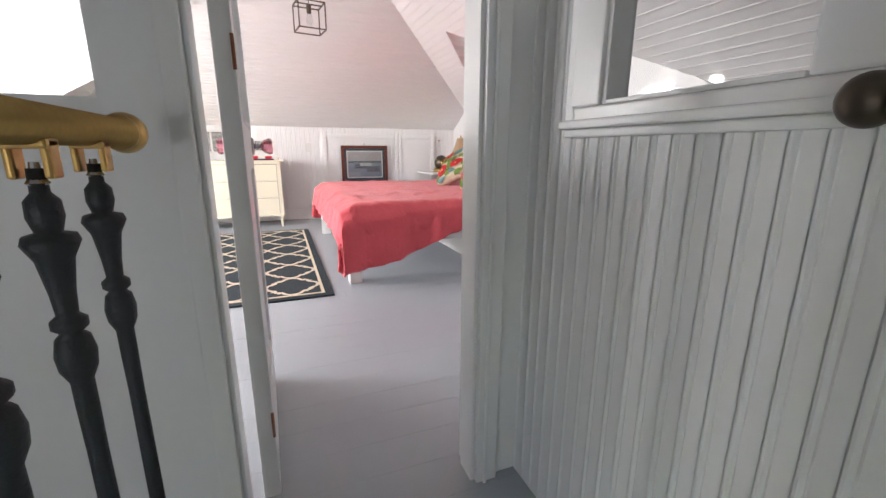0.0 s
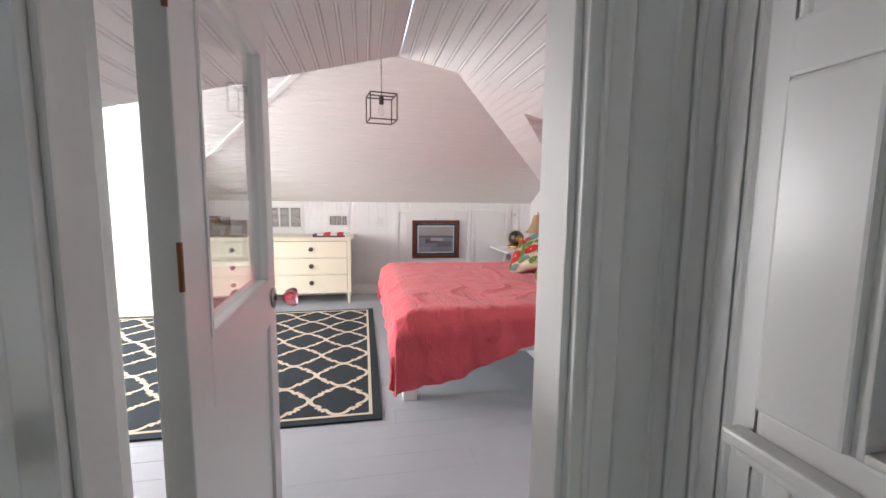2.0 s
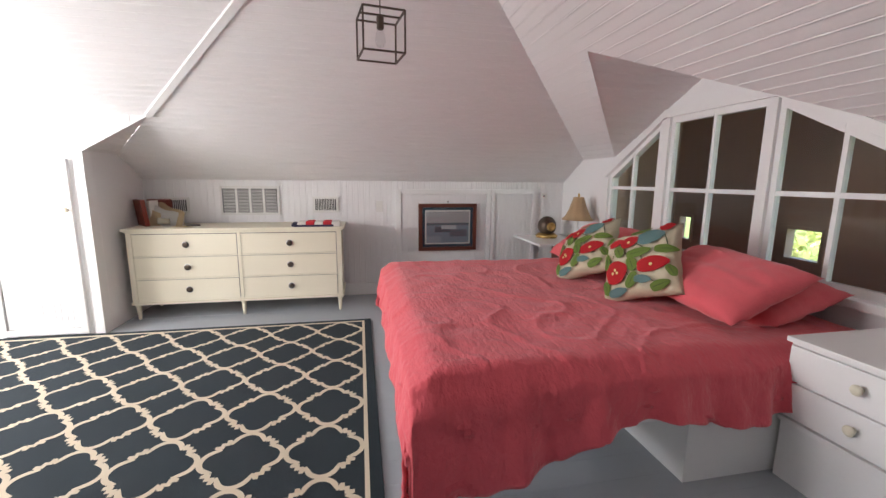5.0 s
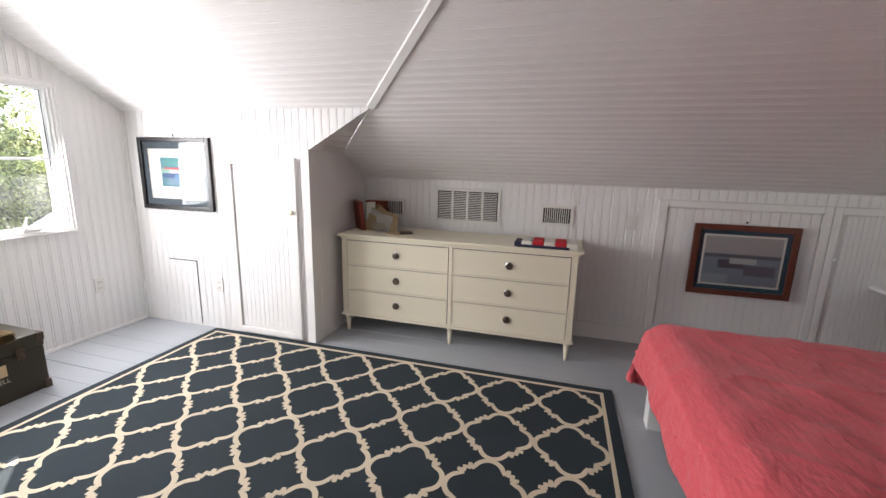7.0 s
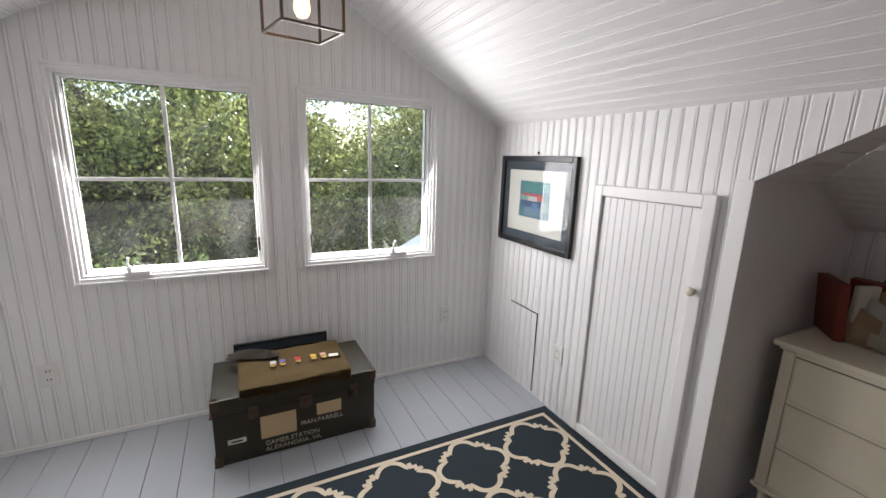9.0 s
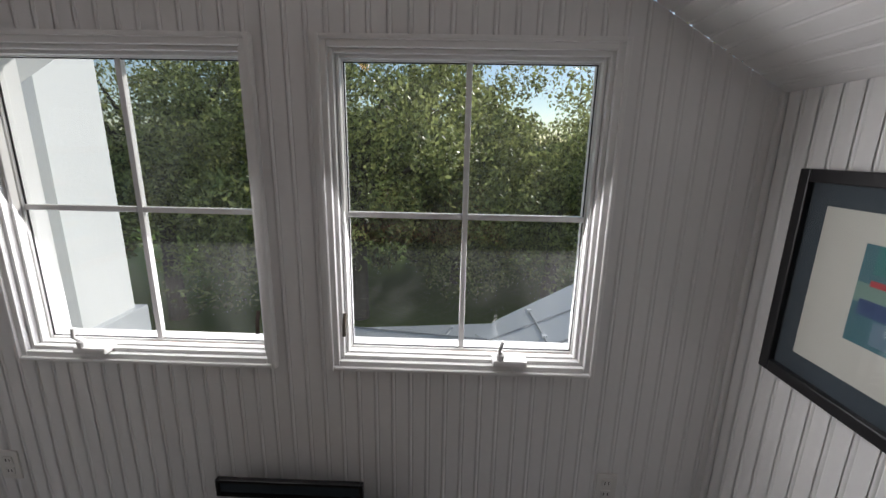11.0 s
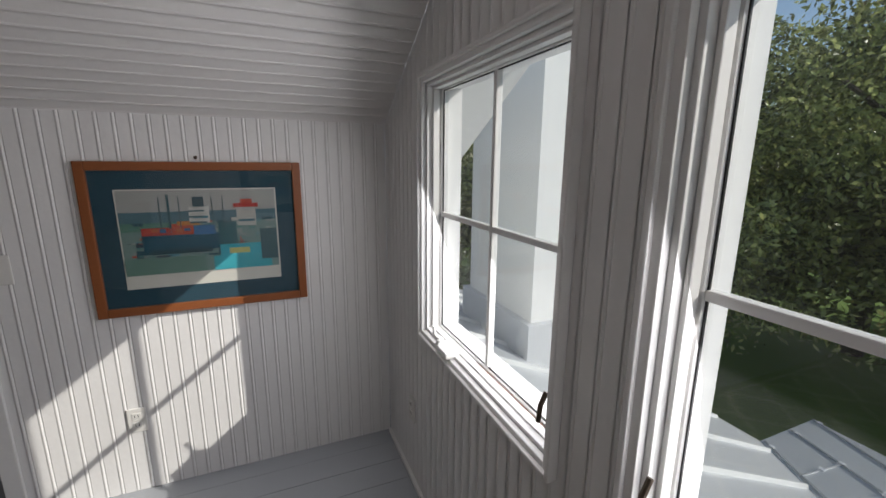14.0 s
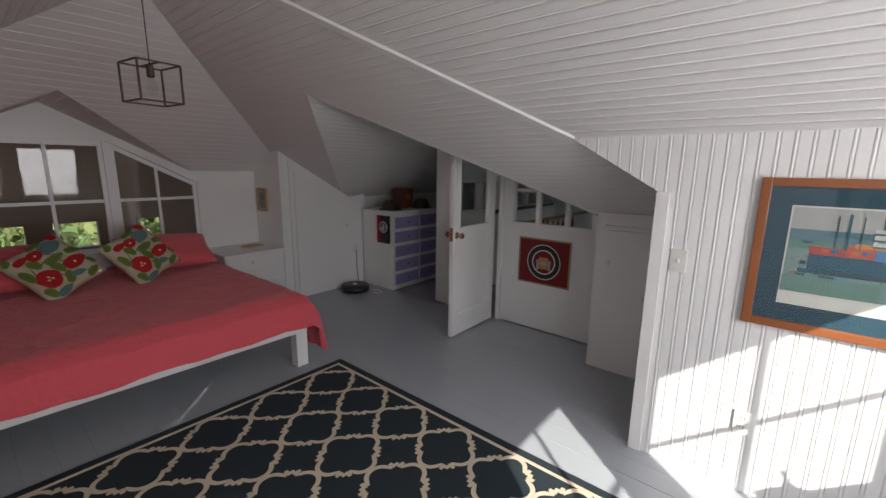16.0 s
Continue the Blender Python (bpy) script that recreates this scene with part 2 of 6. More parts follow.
def boarded(name, polys, along, inward, pitch, mat, label="", thick=0.10, groove=0.009, depth=0.0038, bead=True):
    """A wall or ceiling of grooved boards. polys: convex outlines in one plane (3D), along: the way the boards run,
    inward: a vector to the room's side. The slab behind is the structure, each board a part of it."""
    o = Vector(polys[0][0])
    a = Vector(along).normalized()
    q = [Vector(p) for p in polys[0]]
    nrm = (q[1] - q[0]).cross(q[2] - q[1]).normalized()
    if nrm.dot(Vector(inward)) < 0:
        nrm = -nrm
    a = (a - nrm * a.dot(nrm)).normalized()
    u = a.cross(nrm)
    flat = [[((Vector(p) - o).dot(u), (Vector(p) - o).dot(a)) for p in poly] for poly in polys]
    bm = bmesh.new()
    for poly in flat:
        top = [bm.verts.new(o + u * s + a * t - nrm * depth) for s, t in poly]
        low = [bm.verts.new(o + u * s + a * t - nrm * thick) for s, t in poly]
        bm.faces.new(top)
        bm.faces.new(low[::-1])
        n = len(top)
        for i in range(n):
            bm.faces.new((top[i], low[i], low[(i + 1) % n], top[(i + 1) % n]))
    slab = structure(name, bm, mat, label)
    lo = min(s for poly in flat for s, t in poly)
    hi = max(s for poly in flat for s, t in poly)
    k0, k1 = math.floor(lo / pitch), math.ceil(hi / pitch)
    g = groove
    if bead:
        prof = [(0, -depth), (g * 0.35, -0.001), (g * 0.8, 0.0), (g * 1.15, -0.001), (g * 1.5, -depth * 0.9), (g * 2.0, 0.0), (pitch, 0.0)]
    else:
        prof = [(0, -depth), (g * 0.5, -0.0008), (g * 0.8, 0.0), (pitch, 0.0)]
    for k in range(k0, k1):
        bm = bmesh.new()
        some = False
        for poly in flat:
            for (s0, h0), (s1, h1) in zip(prof, prof[1:]):
                cut = clip_poly(clip_poly(poly, 0, k * pitch + s0, True), 0, k * pitch + s1, False)
                if len(cut) < 3:
                    continue
                vs = []
                for s, t in cut:
                    f = min(1, max(0, (s - k * pitch - s0) / (s1 - s0)))
                    vs.append(bm.verts.new(o + u * s + a * t + nrm * (h0 + (h1 - h0) * f)))
                try:
                    bm.faces.new(vs)
                    some = True
                except ValueError:
                    pass
        if some:
            bmesh.ops.remove_doubles(bm, verts=bm.verts, dist=1e-5)
            part("board", bm, mat, slab)
        else:
            bm.free()
    return slab


# plan
XW, XE, YN, YA, YB = -1.10, 4.84, 7.56, 6.735, 3.84
XP, M, EAVE, YR, ZR = 0.545, 0.58, 1.69, 5.288, 2.53
XG = 1.01
XT, YT, ZT, KW = 2.73, 4.40, 2.01, 0.525
XC, YC, YPN = 1.11, 3.03, 2.64
XD0, XD1, XH = 2.215, 2.785, 2.93
XS, YS = 4.27, 3.80
YD, HD, ZED, XED = 5.54, 1.07, 2.0, 3.90
EZ = 1.45
YBACK = -0.2


def zn(y):
    return EAVE + M * (YA - y)


def zs(y):
    return EAVE + M * (y - YB)


def zwing(x):
    return ZT - KW * abs(x - XT)


# floor slab and its painted planks come last; here the slab
floor = structure("floor", boxes([((XW - 0.12, YPN - 0.05, -0.25), (XE + 0.2, YN + 0.1, -0.02)), ((XH - 0.02, YBACK, -0.25), (XE + 0.2, YPN, -0.02)), ((XD0 - 0.7, 1.95, -0.25), (XH, YPN, -0.02))]), FLOOR, "grey painted wooden plank floor")

# ceilings
N1 = [(XW, YR, ZR), (XG, YR, ZR), (XG, YA, EAVE), (XW, YA, EAVE)]
N2 = [(XG, YR, ZR), (2.978, YR, ZR), (XE, 7.15, zn(7.15)), (XE, YN, zn(YN)), (XG, YN, zn(YN))]
N3 = [(XG, YA, EAVE), (XG, YN, zn(YN)), (XP, YN, zn(YN)), (XP, 7.2, zn(7.2))]
boarded("ceiling_north_slope", [N1, N2, N3], (1, 0, 0), (0, -0.3, -1), 0.058, CEIL, "white painted beadboard ceiling slope over the dresser wall")
pwz = EAVE + M * (XP - XG)
boarded("ceiling_corner_north", [[(XG - 0.02, YA + 0.012, EAVE - 0.012), (XP, 7.2, pwz), (XP, YA + 0.012, pwz)]], (0, 1, 0), (0.3, 0, -1), 0.075, CEIL, "small white boarded ceiling corner")
boarded("ceiling_corner_south", [[(XG - 0.02, YB - 0.012, EAVE - 0.012), (XP, YB - 0.012, pwz), (XP, 3.375, pwz)]], (0, 1, 0), (0.3, 0, -1), 0.075, CEIL, "small white boarded ceiling corner")
yve = YT - (4.4 - XT) * KW / M
yvw = YC
xvw = XT - (YT - yvw) * M / KW
S1 = [(XW, YR, ZR), (XG, YR, ZR), (XG, YB, EAVE), (XW, YB, EAVE)]
S2 = [(XG, YR, ZR), (XT, YR, ZR), (XT, YT, zs(YT)), (xvw, yvw, zs(yvw)), (XP, yvw, zs(yvw)), (XP, 3.375, zs(3.375)), (XG, YB, EAVE)]
S2a = [(XG, YR, ZR), (XT, YR, ZR), (XT, YT, zs(YT)), (XG, YT - (XT - XG) * KW / M, zs(YT - (XT - XG) * KW / M))]
S2b = [(XP, 3.375, zs(3.375)), (XG, YB, EAVE), (XG, yvw - 0.05, zs(yvw - 0.05)), (XP, yvw - 0.05, zs(yvw - 0.05))]
S3 = [(XT, YR, ZR), (2.978, YR, ZR), (4.4, 3.866, zs(3.866)), (4.4, yve, zs(yve)), (XT, YT, zs(YT))]
S4 = [(4.4, 3.866, zs(3.866)), (XE, 3.43, zs(3.43)), (XE, 3.2, zs(3.2)), (4.4, 3.2, zs(3.2))]
boarded("ceiling_south_slope", [S1, S2a, S2b, S3, S4], (1, 0, 0), (0, 0.3, -1), 0.058, CEIL, "white painted beadboard ceiling slope over the closets")
tipE, eN, eS = (XED, YD, ZED), (XE, YD + HD, EZ), (XE, YD - HD, EZ)
PB = (2.978, YR, ZR)
boarded("ceiling_east_slope", [[PB, (XE, 7.15, EZ), eN, tipE], [PB, tipE, eS, (XE, 3.43, EZ)]], (0, 1, 0), (-0.3, 0, -1), 0.075, CEIL, "white painted beadboard ceiling slope above the bed")
boarded("ceiling_bed_dormer_north", [[tipE, (XE, YD, ZED), eN]], (1, 0, 0), (0, -0.3, -1), 0.075, CEIL, "small dormer ceiling above the bed window")
boarded("ceiling_bed_dormer_south", [[tipE, (XE, YD, ZED), eS]], (1, 0, 0), (0, 0.3, -1), 0.075, CEIL, "small dormer ceiling above the bed window")
yw0 = YT - (XT - XC) * KW / M
boarded("ceiling_stair_west", [[(XT, YT, ZT), (XT, YBACK, ZT), (0.9, YBACK, zwing(0.9)), (0.9, YT - (XT - 0.9) * KW / M, zwing(0.9))]], (0, 1, 0), (0.3, 0, -1), 0.062, CEIL, "white boarded ceiling slope over the stairs")
boarded("ceiling_stair_east", [[(XT, YT, ZT), (XT, YBACK, ZT), (4.5, YBACK, zwing(4.5)), (4.5, YT - (4.5 - XT) * KW / M, zwing(4.5))]], (0, 1, 0), (-0.3, 0, -1), 0.062, CEIL, "white boarded ceiling slope over the stairs")

# west window wall: boards round two openings
WINS = ((4.427, 5.235), (5.475, 6.265))
WZ0, WZ1 = 0.845, 1.788


def rect_x(x, y0, y1, z0, z1):
    return [(x, y0, z0), (x, y1, z0), (x, y1, z1), (x, y0, z1)]


west = [rect_x(XW, YB, YA, 0, WZ0), rect_x(XW, YB, WINS[0][0], WZ0, EAVE), rect_x(XW, WINS[0][1], WINS[1][0], WZ0, WZ1), rect_x(XW, WINS[1][1], YA, WZ0, EAVE)]
yl, yr2 = YB + (WZ1 - EAVE) / M, YA - (WZ1 - EAVE) / M
west += [[(XW, YB, EAVE), (XW, WINS[0][0], EAVE), (XW, WINS[0][0], WZ1), (XW, yl, WZ1)], [(XW, WINS[1][1], EAVE), (XW, YA, EAVE), (XW, yr2, WZ1), (XW, WINS[1][1], WZ1)],
         [(XW, yl, WZ1), (XW, yr2, WZ1), (XW, YR, ZR)]]
boarded("wall_west", west, (0, 0, 1), (1, 0, 0), 0.058, WHITE, "white painted vertical beadboard window wall", thick=0.14)


def rect_y(y, x0, x1, z0, z1):
    return [(x0, y, z0), (x1, y, z0), (x1, y, z1), (x0, y, z1)]


boarded("wall_north_dormer", [rect_y(YA, XW, XP, 0, pwz), [(XW, YA, pwz), (XP, YA, pwz), (XG, YA, EAVE), (XW, YA, EAVE)]], (0, 0, 1), (0, -1, 0), 0.058, WHITE, "white beadboard wall with a small closet door")
boarded("wall_south_dormer", [rect_y(YB, XW, XP, 0, pwz), [(XW, YB, pwz), (XP, YB, pwz), (XG, YB, EAVE), (XW, YB, EAVE)]], (0, 0, 1), (0, 1, 0), 0.058, WHITE, "white beadboard wall with a sunlit patch")
boarded("wall_north", [rect_y(YN, XP - 0.1, XE, 0, zn(YN))], (0, 0, 1), (0, -1, 0), 0.058, WHITE, "low white beadboard knee wall")
# unseen box, added only to stop light leaking through the joint
structure("light_block_north", box((XP - 0.1, YN + 0.008, zn(YN) - 0.06), (XE + 0.1, YN + 0.22, zn(YN) + 0.16)), WHITE, "unseen block against a light leak behind the knee wall joint")
structure("wall_return_north", box((XP - 0.10, YA + 0.101, 0), (XP, YN, pwz + 0.0)), WHITE, "smooth white wall beside the dresser")
structure("wall_return_south", box((XP - 0.10, YC - 0.1, 0), (XP, YB - 0.101, pwz)), WHITE, "smooth white wall by the closet")

# east wall with the window opening under the small dormer
EY0, EY1, EZ0 = 4.39, 6.70, 0.68
ez = lambda y: ZED - (ZED - EZ) / HD * abs(y - YD)
bm = boxes([((XE, YS - 0.1, 0), (XE + 0.12, EY0, EZ)), ((XE, EY1, 0), (XE + 0.12, YN + 0.1, EZ)), ((XE, EY0, 0), (XE + 0.12, EY1, EZ0))])
structure("wall_east", bm, WHITE, "white boarded wall at the head of the bed")
bm = bmesh.new()
outer = [(EY0, EZ), (eS[1], EZ), (YD, ZED), (eN[1], EZ), (EY1, EZ)]
ring = [(EY0, 1.25), (EY0, 1.31), (5.13, 1.72), (5.99, 1.72), (EY1, 1.27), (EY1, 1.25)]
out2 = [(EY0, 1.25), (EY0, EZ), (5.13, ez(5.13)), (5.99, ez(5.99)), (EY1, EZ), (EY1, 1.25)]
for i in range(1, 4):
    for x0, x1 in ((XE, XE + 0.12),):
        a, b, c, d = ring[i], ring[i + 1], out2[i + 1], out2[i]
        mids = [(YD, ZED)] if i == 2 else []
        prof = [a, b, c] + mids + [d]
        f = [bm.verts.new((x0, y, z)) for y, z in prof]
        g = [bm.verts.new((x1, y, z)) for y, z in prof]
        bm.faces.new(f), bm.faces.new(g[::-1])
        for k in range(len(prof)):
            bm.faces.new((f[k], f[(k + 1) % len(prof)], g[(k + 1) % len(prof)], g[k]))
structure("wall_east_gable", bm, WHITE, "white gable above the bed window")

# south-east built-in wall, alcove wall and the dresser corner
bm = bmesh.new()
prof = [(2.70, 0), (YS, 0), (YS, zs(YS) + 0.02), (2.70, zs(2.92))]
prof = [(2.65, 0), (YS, 0), (YS, zs(YS)), (yve, zs(yve)), (2.65, zwing(4.33))]
f = [bm.verts.new((XS, y, z)) for y, z in prof]
g = [bm.verts.new((XS + 0.1, y, z)) for y, z in prof]
bm.faces.new(f), bm.faces.new(g[::-1])
for k in range(len(prof)):
    bm.faces.new((f[k], f[(k + 1) % len(prof)], g[(k + 1) % len(prof)], g[k]))
structure("wall_closet_east", bm, WHITE, "white wall with a sloping closet door")
structure("wall_alcove", box((XS + 0.10, YS - 0.1, 0), (XE, YS, zs(YS) - 0.01)), WHITE, "white alcove wall beside the bed")
structure("wall_stair_east_back", box((4.42, YBACK, 0), (4.52, 2.65, zwing(4.33) + 0.05)), WHITE, "white knee wall behind the tall chest")

# closet box and partition round the stairs
XB = XC
structure("wall_closet_front", box((XP, YC - 0.08, 0), (XC, YC, zs(YC) - 0.005)), WHITE, "low white closet front")
structure("wall_closet_side", box((XC - 0.08, YPN, 0), (XC, YC - 0.08, zwing(XC) - 0.02)), WHITE, "white closet side")
# gap left in this unseen wall for the added stair fill light
structure("wall_back_west", boxes([((0.9, YBACK, 0), (1.0, 0.2, zwing(0.9))), ((0.9, 1.0, 0), (1.0, YPN, zwing(0.9))), ((0.9, 0.2, 0), (1.0, 1.0, 0.37)), ((0.9, 0.2, 0.87), (1.0, 1.0, zwing(0.9)))]), WHITE, "white knee wall beyond the stairs")
structure("wall_back", box((0.9, YBACK - 0.1, -2.4), (4.52, YBACK, 2.4)), WHITE, "white wall at the stair's far end")
# casings, windows and doors
def board_frame(lo_u, hi_u, lo_v, hi_v, w, d0, d1, sill=0.0):
    """Four mitre-less boards round an opening, in local x and z, from depth d0 to d1 (y)."""
    return [((lo_u - w, d0, lo_v - w), (lo_u, d1, hi_v + w)), ((hi_u, d0, lo_v - w), (hi_u + w, d1, hi_v + w)),
            ((lo_u, d0, hi_v), (hi_u, d1, hi_v + w)), ((lo_u, d0, lo_v - w), (hi_u, d1, lo_v))]


def crank_window(y0, y1, z0, z1, crank_at, lock_side):
    yc, w = (y0 + y1) / 2, (y1 - y0) / 2
    win = tagged(empty("window_west", (XW, yc, 0), "white painted four-pane casement window with a crank handle", "window", "windows of the gable wall", 90), kind="structure")
    part("casing", boxes(board_frame(-w, w, z0, z1, 0.022, -0.018, 0.0), 0.004), TRIM, win)
    part("back_band", boxes(board_frame(-w - 0.018, w + 0.018, z0 - 0.018, z1 + 0.018, 0.014, -0.028, 0.0), 0.004), TRIM, win)
    part("jamb", boxes(board_frame(-w + 0.012, w - 0.012, z0 + 0.012, z1 - 0.012, 0.012, 0.0, 0.14), 0.002), TRIM, win)
    part("stop", boxes(board_frame(-w + 0.024, w - 0.024, z0 + 0.018, z1 - 0.022, 0.010, 0.02, 0.045), 0.003), TRIM, win)
    s0, s1, t0, t1 = -w + 0.026, w - 0.026, z0 + 0.022, z1 - 0.024
    part("sash_frame", boxes(board_frame(s0, s1, t0, t1, 0.010, 0.05, 0.085), 0.005), TRIM, win)
    part("gasket", boxes(board_frame(s0 + 0.003, s1 - 0.003, t0 + 0.003, t1 - 0.003, 0.003, 0.058, 0.062)), RUBBER, win, "thin black glazing gasket")
    zc = (t0 + t1) / 2
    part("muntin", boxes([((-0.009, 0.055, t0), (0.009, 0.076, t1)), ((s0, 0.054, zc - 0.009), (-0.009, 0.077, zc + 0.009)), ((0.009, 0.054, zc - 0.009), (s1, 0.077, zc + 0.009))], 0.003), TRIM, win)
    for a, b in ((s0, -0.009), (0.009, s1)):
        for c, d in ((t0, zc - 0.009), (zc + 0.009, t1)):
            g = part("pane", box((a, 0.063, c), (b, 0.067, d)), DUSTY, win, "clear window glass with faint smears")
            g.visible_shadow = False
    part("sill", box((-w + 0.012, 0.0, z0 - 0.0), (w - 0.012, 0.049, z0 + 0.006), 0.003), TRIM, win)
    part("wood_edge", box((-0.05, 0.0465, z0 + 0.0065), (w - 0.03, 0.0495, z0 + 0.016)), OAKRED, win, "bare orange wood strip under the sash")
    c = crank_at - yc
    bm = box((c - 0.06, -0.035, z0 + 0.002), (c + 0.05, 0.02, z0 + 0.026), 0.008)
    lathe([(0.012, 0), (0.014, 0.02), (0.008, 0.03)], 12, (c - 0.035, -0.022, z0 + 0.022), bm=bm)
    part("crank_base", bm, TRIM, win)
    bm = tube([(c - 0.035, -0.022, z0 + 0.045), (c - 0.04, -0.04, z0 + 0.065), (c - 0.032, -0.045, z0 + 0.10)], 0.006)
    part("crank_handle", bm, TRIM, win)
    ls = w - 0.02 if lock_side > 0 else -w + 0.02
    part("sash_lock", tube([(ls, -0.004, z0 + 0.16), (ls, -0.018, z0 + 0.13), (ls, -0.022, z0 + 0.09)], 0.006), BRONZE, win, "dark metal sash lock")
    return win


crank_window(*WINS[0], WZ0, WZ1, 4.66, 1)
crank_window(*WINS[1], WZ0, WZ1, 6.03, -1)

# hip trim boards on the ceiling joints
for sgn, ya in ((1, YA), (-1, YB)):
    bm = bmesh.new()
    p0, p1 = Vector((XG, ya, EAVE)), Vector((2.40, ya - sgn * 1.39, EAVE + M * 1.39))
    d = (p1 - p0).normalized()
    side = Vector((0, -sgn * M, 0)).cross(d)
    nrm = Vector((0, -sgn * M, -1)).normalized() if sgn < 0 else Vector((0, -M, -1)).normalized()
    nrm = Vector((0, -M * sgn, -1)).normalized()
    side = nrm.cross(d).normalized()
    vs = []
    for p in (p0, p1):
        for a, b in ((-0.028, 0.0), (-0.022, 0.013), (0.022, 0.013), (0.028, 0.0)):
            vs.append(bm.verts.new(p + side * a + nrm * b))
    for k in range(3):
        bm.faces.new((vs[k], vs[k + 1], vs[k + 5], vs[k + 4]))
    bm.faces.new(vs[:4]), bm.faces.new(vs[4:][::-1]), bm.faces.new((vs[3], vs[0], vs[4], vs[7]))
    structure("trim", bm, TRIM, "white trim strip along the ceiling joint")


def corner_trim(lo, hi):
    structure("trim", box(lo, hi, 0.003), TRIM)


corner_trim((XP - 0.055, YA - 0.016, 0), (XP + 0.006, YA - 0.001, pwz))
corner_trim((XP - 0.055, YB + 0.001, 0), (XP + 0.006, YB + 0.016, pwz))
corner_trim((XW + 0.001, YA - 0.016, 0), (XW + 0.016, YA - 0.001, EAVE))
structure("baseboard", boxes([((XP + 0.02, YN - 0.018, 0), (XE, YN, 0.13))], 0.003), TRIM, "white baseboard")
structure("baseboard", boxes([((XW + 0.001, YB + 0.02, 0), (XW + 0.014, YA - 0.02, 0.02))]), TRIM, "thin white floor moulding")


def bead_strip(name, parent, lo_u, hi_u, lo_v, hi_v, pitch, d, mat, label=""):
    """Small beadboard panel in local x and z, its face at y = d: a backing with its boards."""
    n = max(1, round((hi_u - lo_u) / pitch))
    p = (hi_u - lo_u) / n
    back = part(name, box((lo_u, d + 0.003, lo_v), (hi_u, d + 0.008, hi_v)), mat, parent, label)
    for k in range(n):
        u = lo_u + k * p
        part("board", box((u + 0.001, d - 0.003, lo_v), (u + p - 0.001, d + 0.003, hi_v), 0.0012), mat, back)
    return back


def knob(parent, at, r, mat, name="knob", label="", length=0.03):
    bm = lathe([(r * 0.55, 0.0), (r * 0.4, -length * 0.4), (r * 0.95, -length * 0.6), (r, -length * 0.8), (r * 0.7, -length), (0.001, -length * 1.02)], 16, at, "y")
    return part(name, bm, mat, parent, label, smooth=True)


# closet door in the north dormer wall
cd = tagged(empty("door_closet_north", (0.16, YA, 0), "white beadboard closet door, closed, with a round knob", "closet door"), kind="structure")
part("door_frame", boxes([((-0.30, -0.030, 0.02), (-0.255, 0.0, 1.36)), ((0.235, -0.030, 0.02), (0.285, 0.0, 1.36)), ((-0.255, -0.030, 1.31), (0.235, 0.0, 1.36)), ((-0.255, -0.030, 0.02), (0.235, 0.0, 0.07))], 0.004), TRIM, cd)
bead_strip("door_panel", cd, -0.25, 0.23, 0.075, 1.305, 0.04, -0.012, WHITE)
knob(cd, (0.255, -0.03, 0.985), 0.019, CREAM, label="cream round knob")
hb = tagged(empty("access_hatch", (-0.65, YA, 0), "small flush beadboard hatch by the floor", "hatch"), kind="structure")
part("hatch_edge", boxes([((-0.14, -0.004, 0.54), (0.13, -0.0, 0.546)), ((0.13, -0.004, 0.02), (0.136, -0.0, 0.546))]), DARK_FILL, hb)


def outlet(at, rz, kind="outlet", label="white wall outlet with two sockets"):
    ob = empty("wall_outlet" if kind == "outlet" else "light_switch", at, label, kind, "", rz)
    part("plate", box((-0.036, -0.007, -0.058), (0.036, 0.0, 0.058), 0.003), PLASTIC, ob)
    if kind == "outlet":
        for z in (-0.022, 0.022):
            part("socket", box((-0.017, -0.0095, z - 0.015), (0.017, -0.0065, z + 0.015), 0.003), PLASTIC, ob)
            part("slot", boxes([((-0.008, -0.0102, z - 0.004), (-0.005, -0.0090, z + 0.007)), ((0.005, -0.0102, z - 0.004), (0.008, -0.0090, z + 0.007))]), DARK_FILL, ob)
    else:
        part("toggle", box((-0.005, -0.018, -0.008), (0.005, -0.006, 0.010), 0.002), PLASTIC, ob)
    return ob


outlet((XW + 0.001, 4.25, 0.38), 90)
outlet((XW + 0.001, 6.39, 0.38), 90)
outlet((-0.31, YA - 0.001, 0.37), 0)
outlet((0.07, YB + 0.001, 0.36), 180)
outlet((0.42, YB + 0.001, 1.09), 180, "light switch", "white wall switch beside the closet")
outlet((2.75, YN - 0.001, 0.95), 0, "light switch", "white double switch plate on the knee wall")


# framed pictures
def swatch(rgb):
    key = "ink_%02d_%02d_%02d" % tuple(int(c * 99) for c in rgb)
    return bpy.data.materials.get(key) or colour(key, rgb, 0.6)


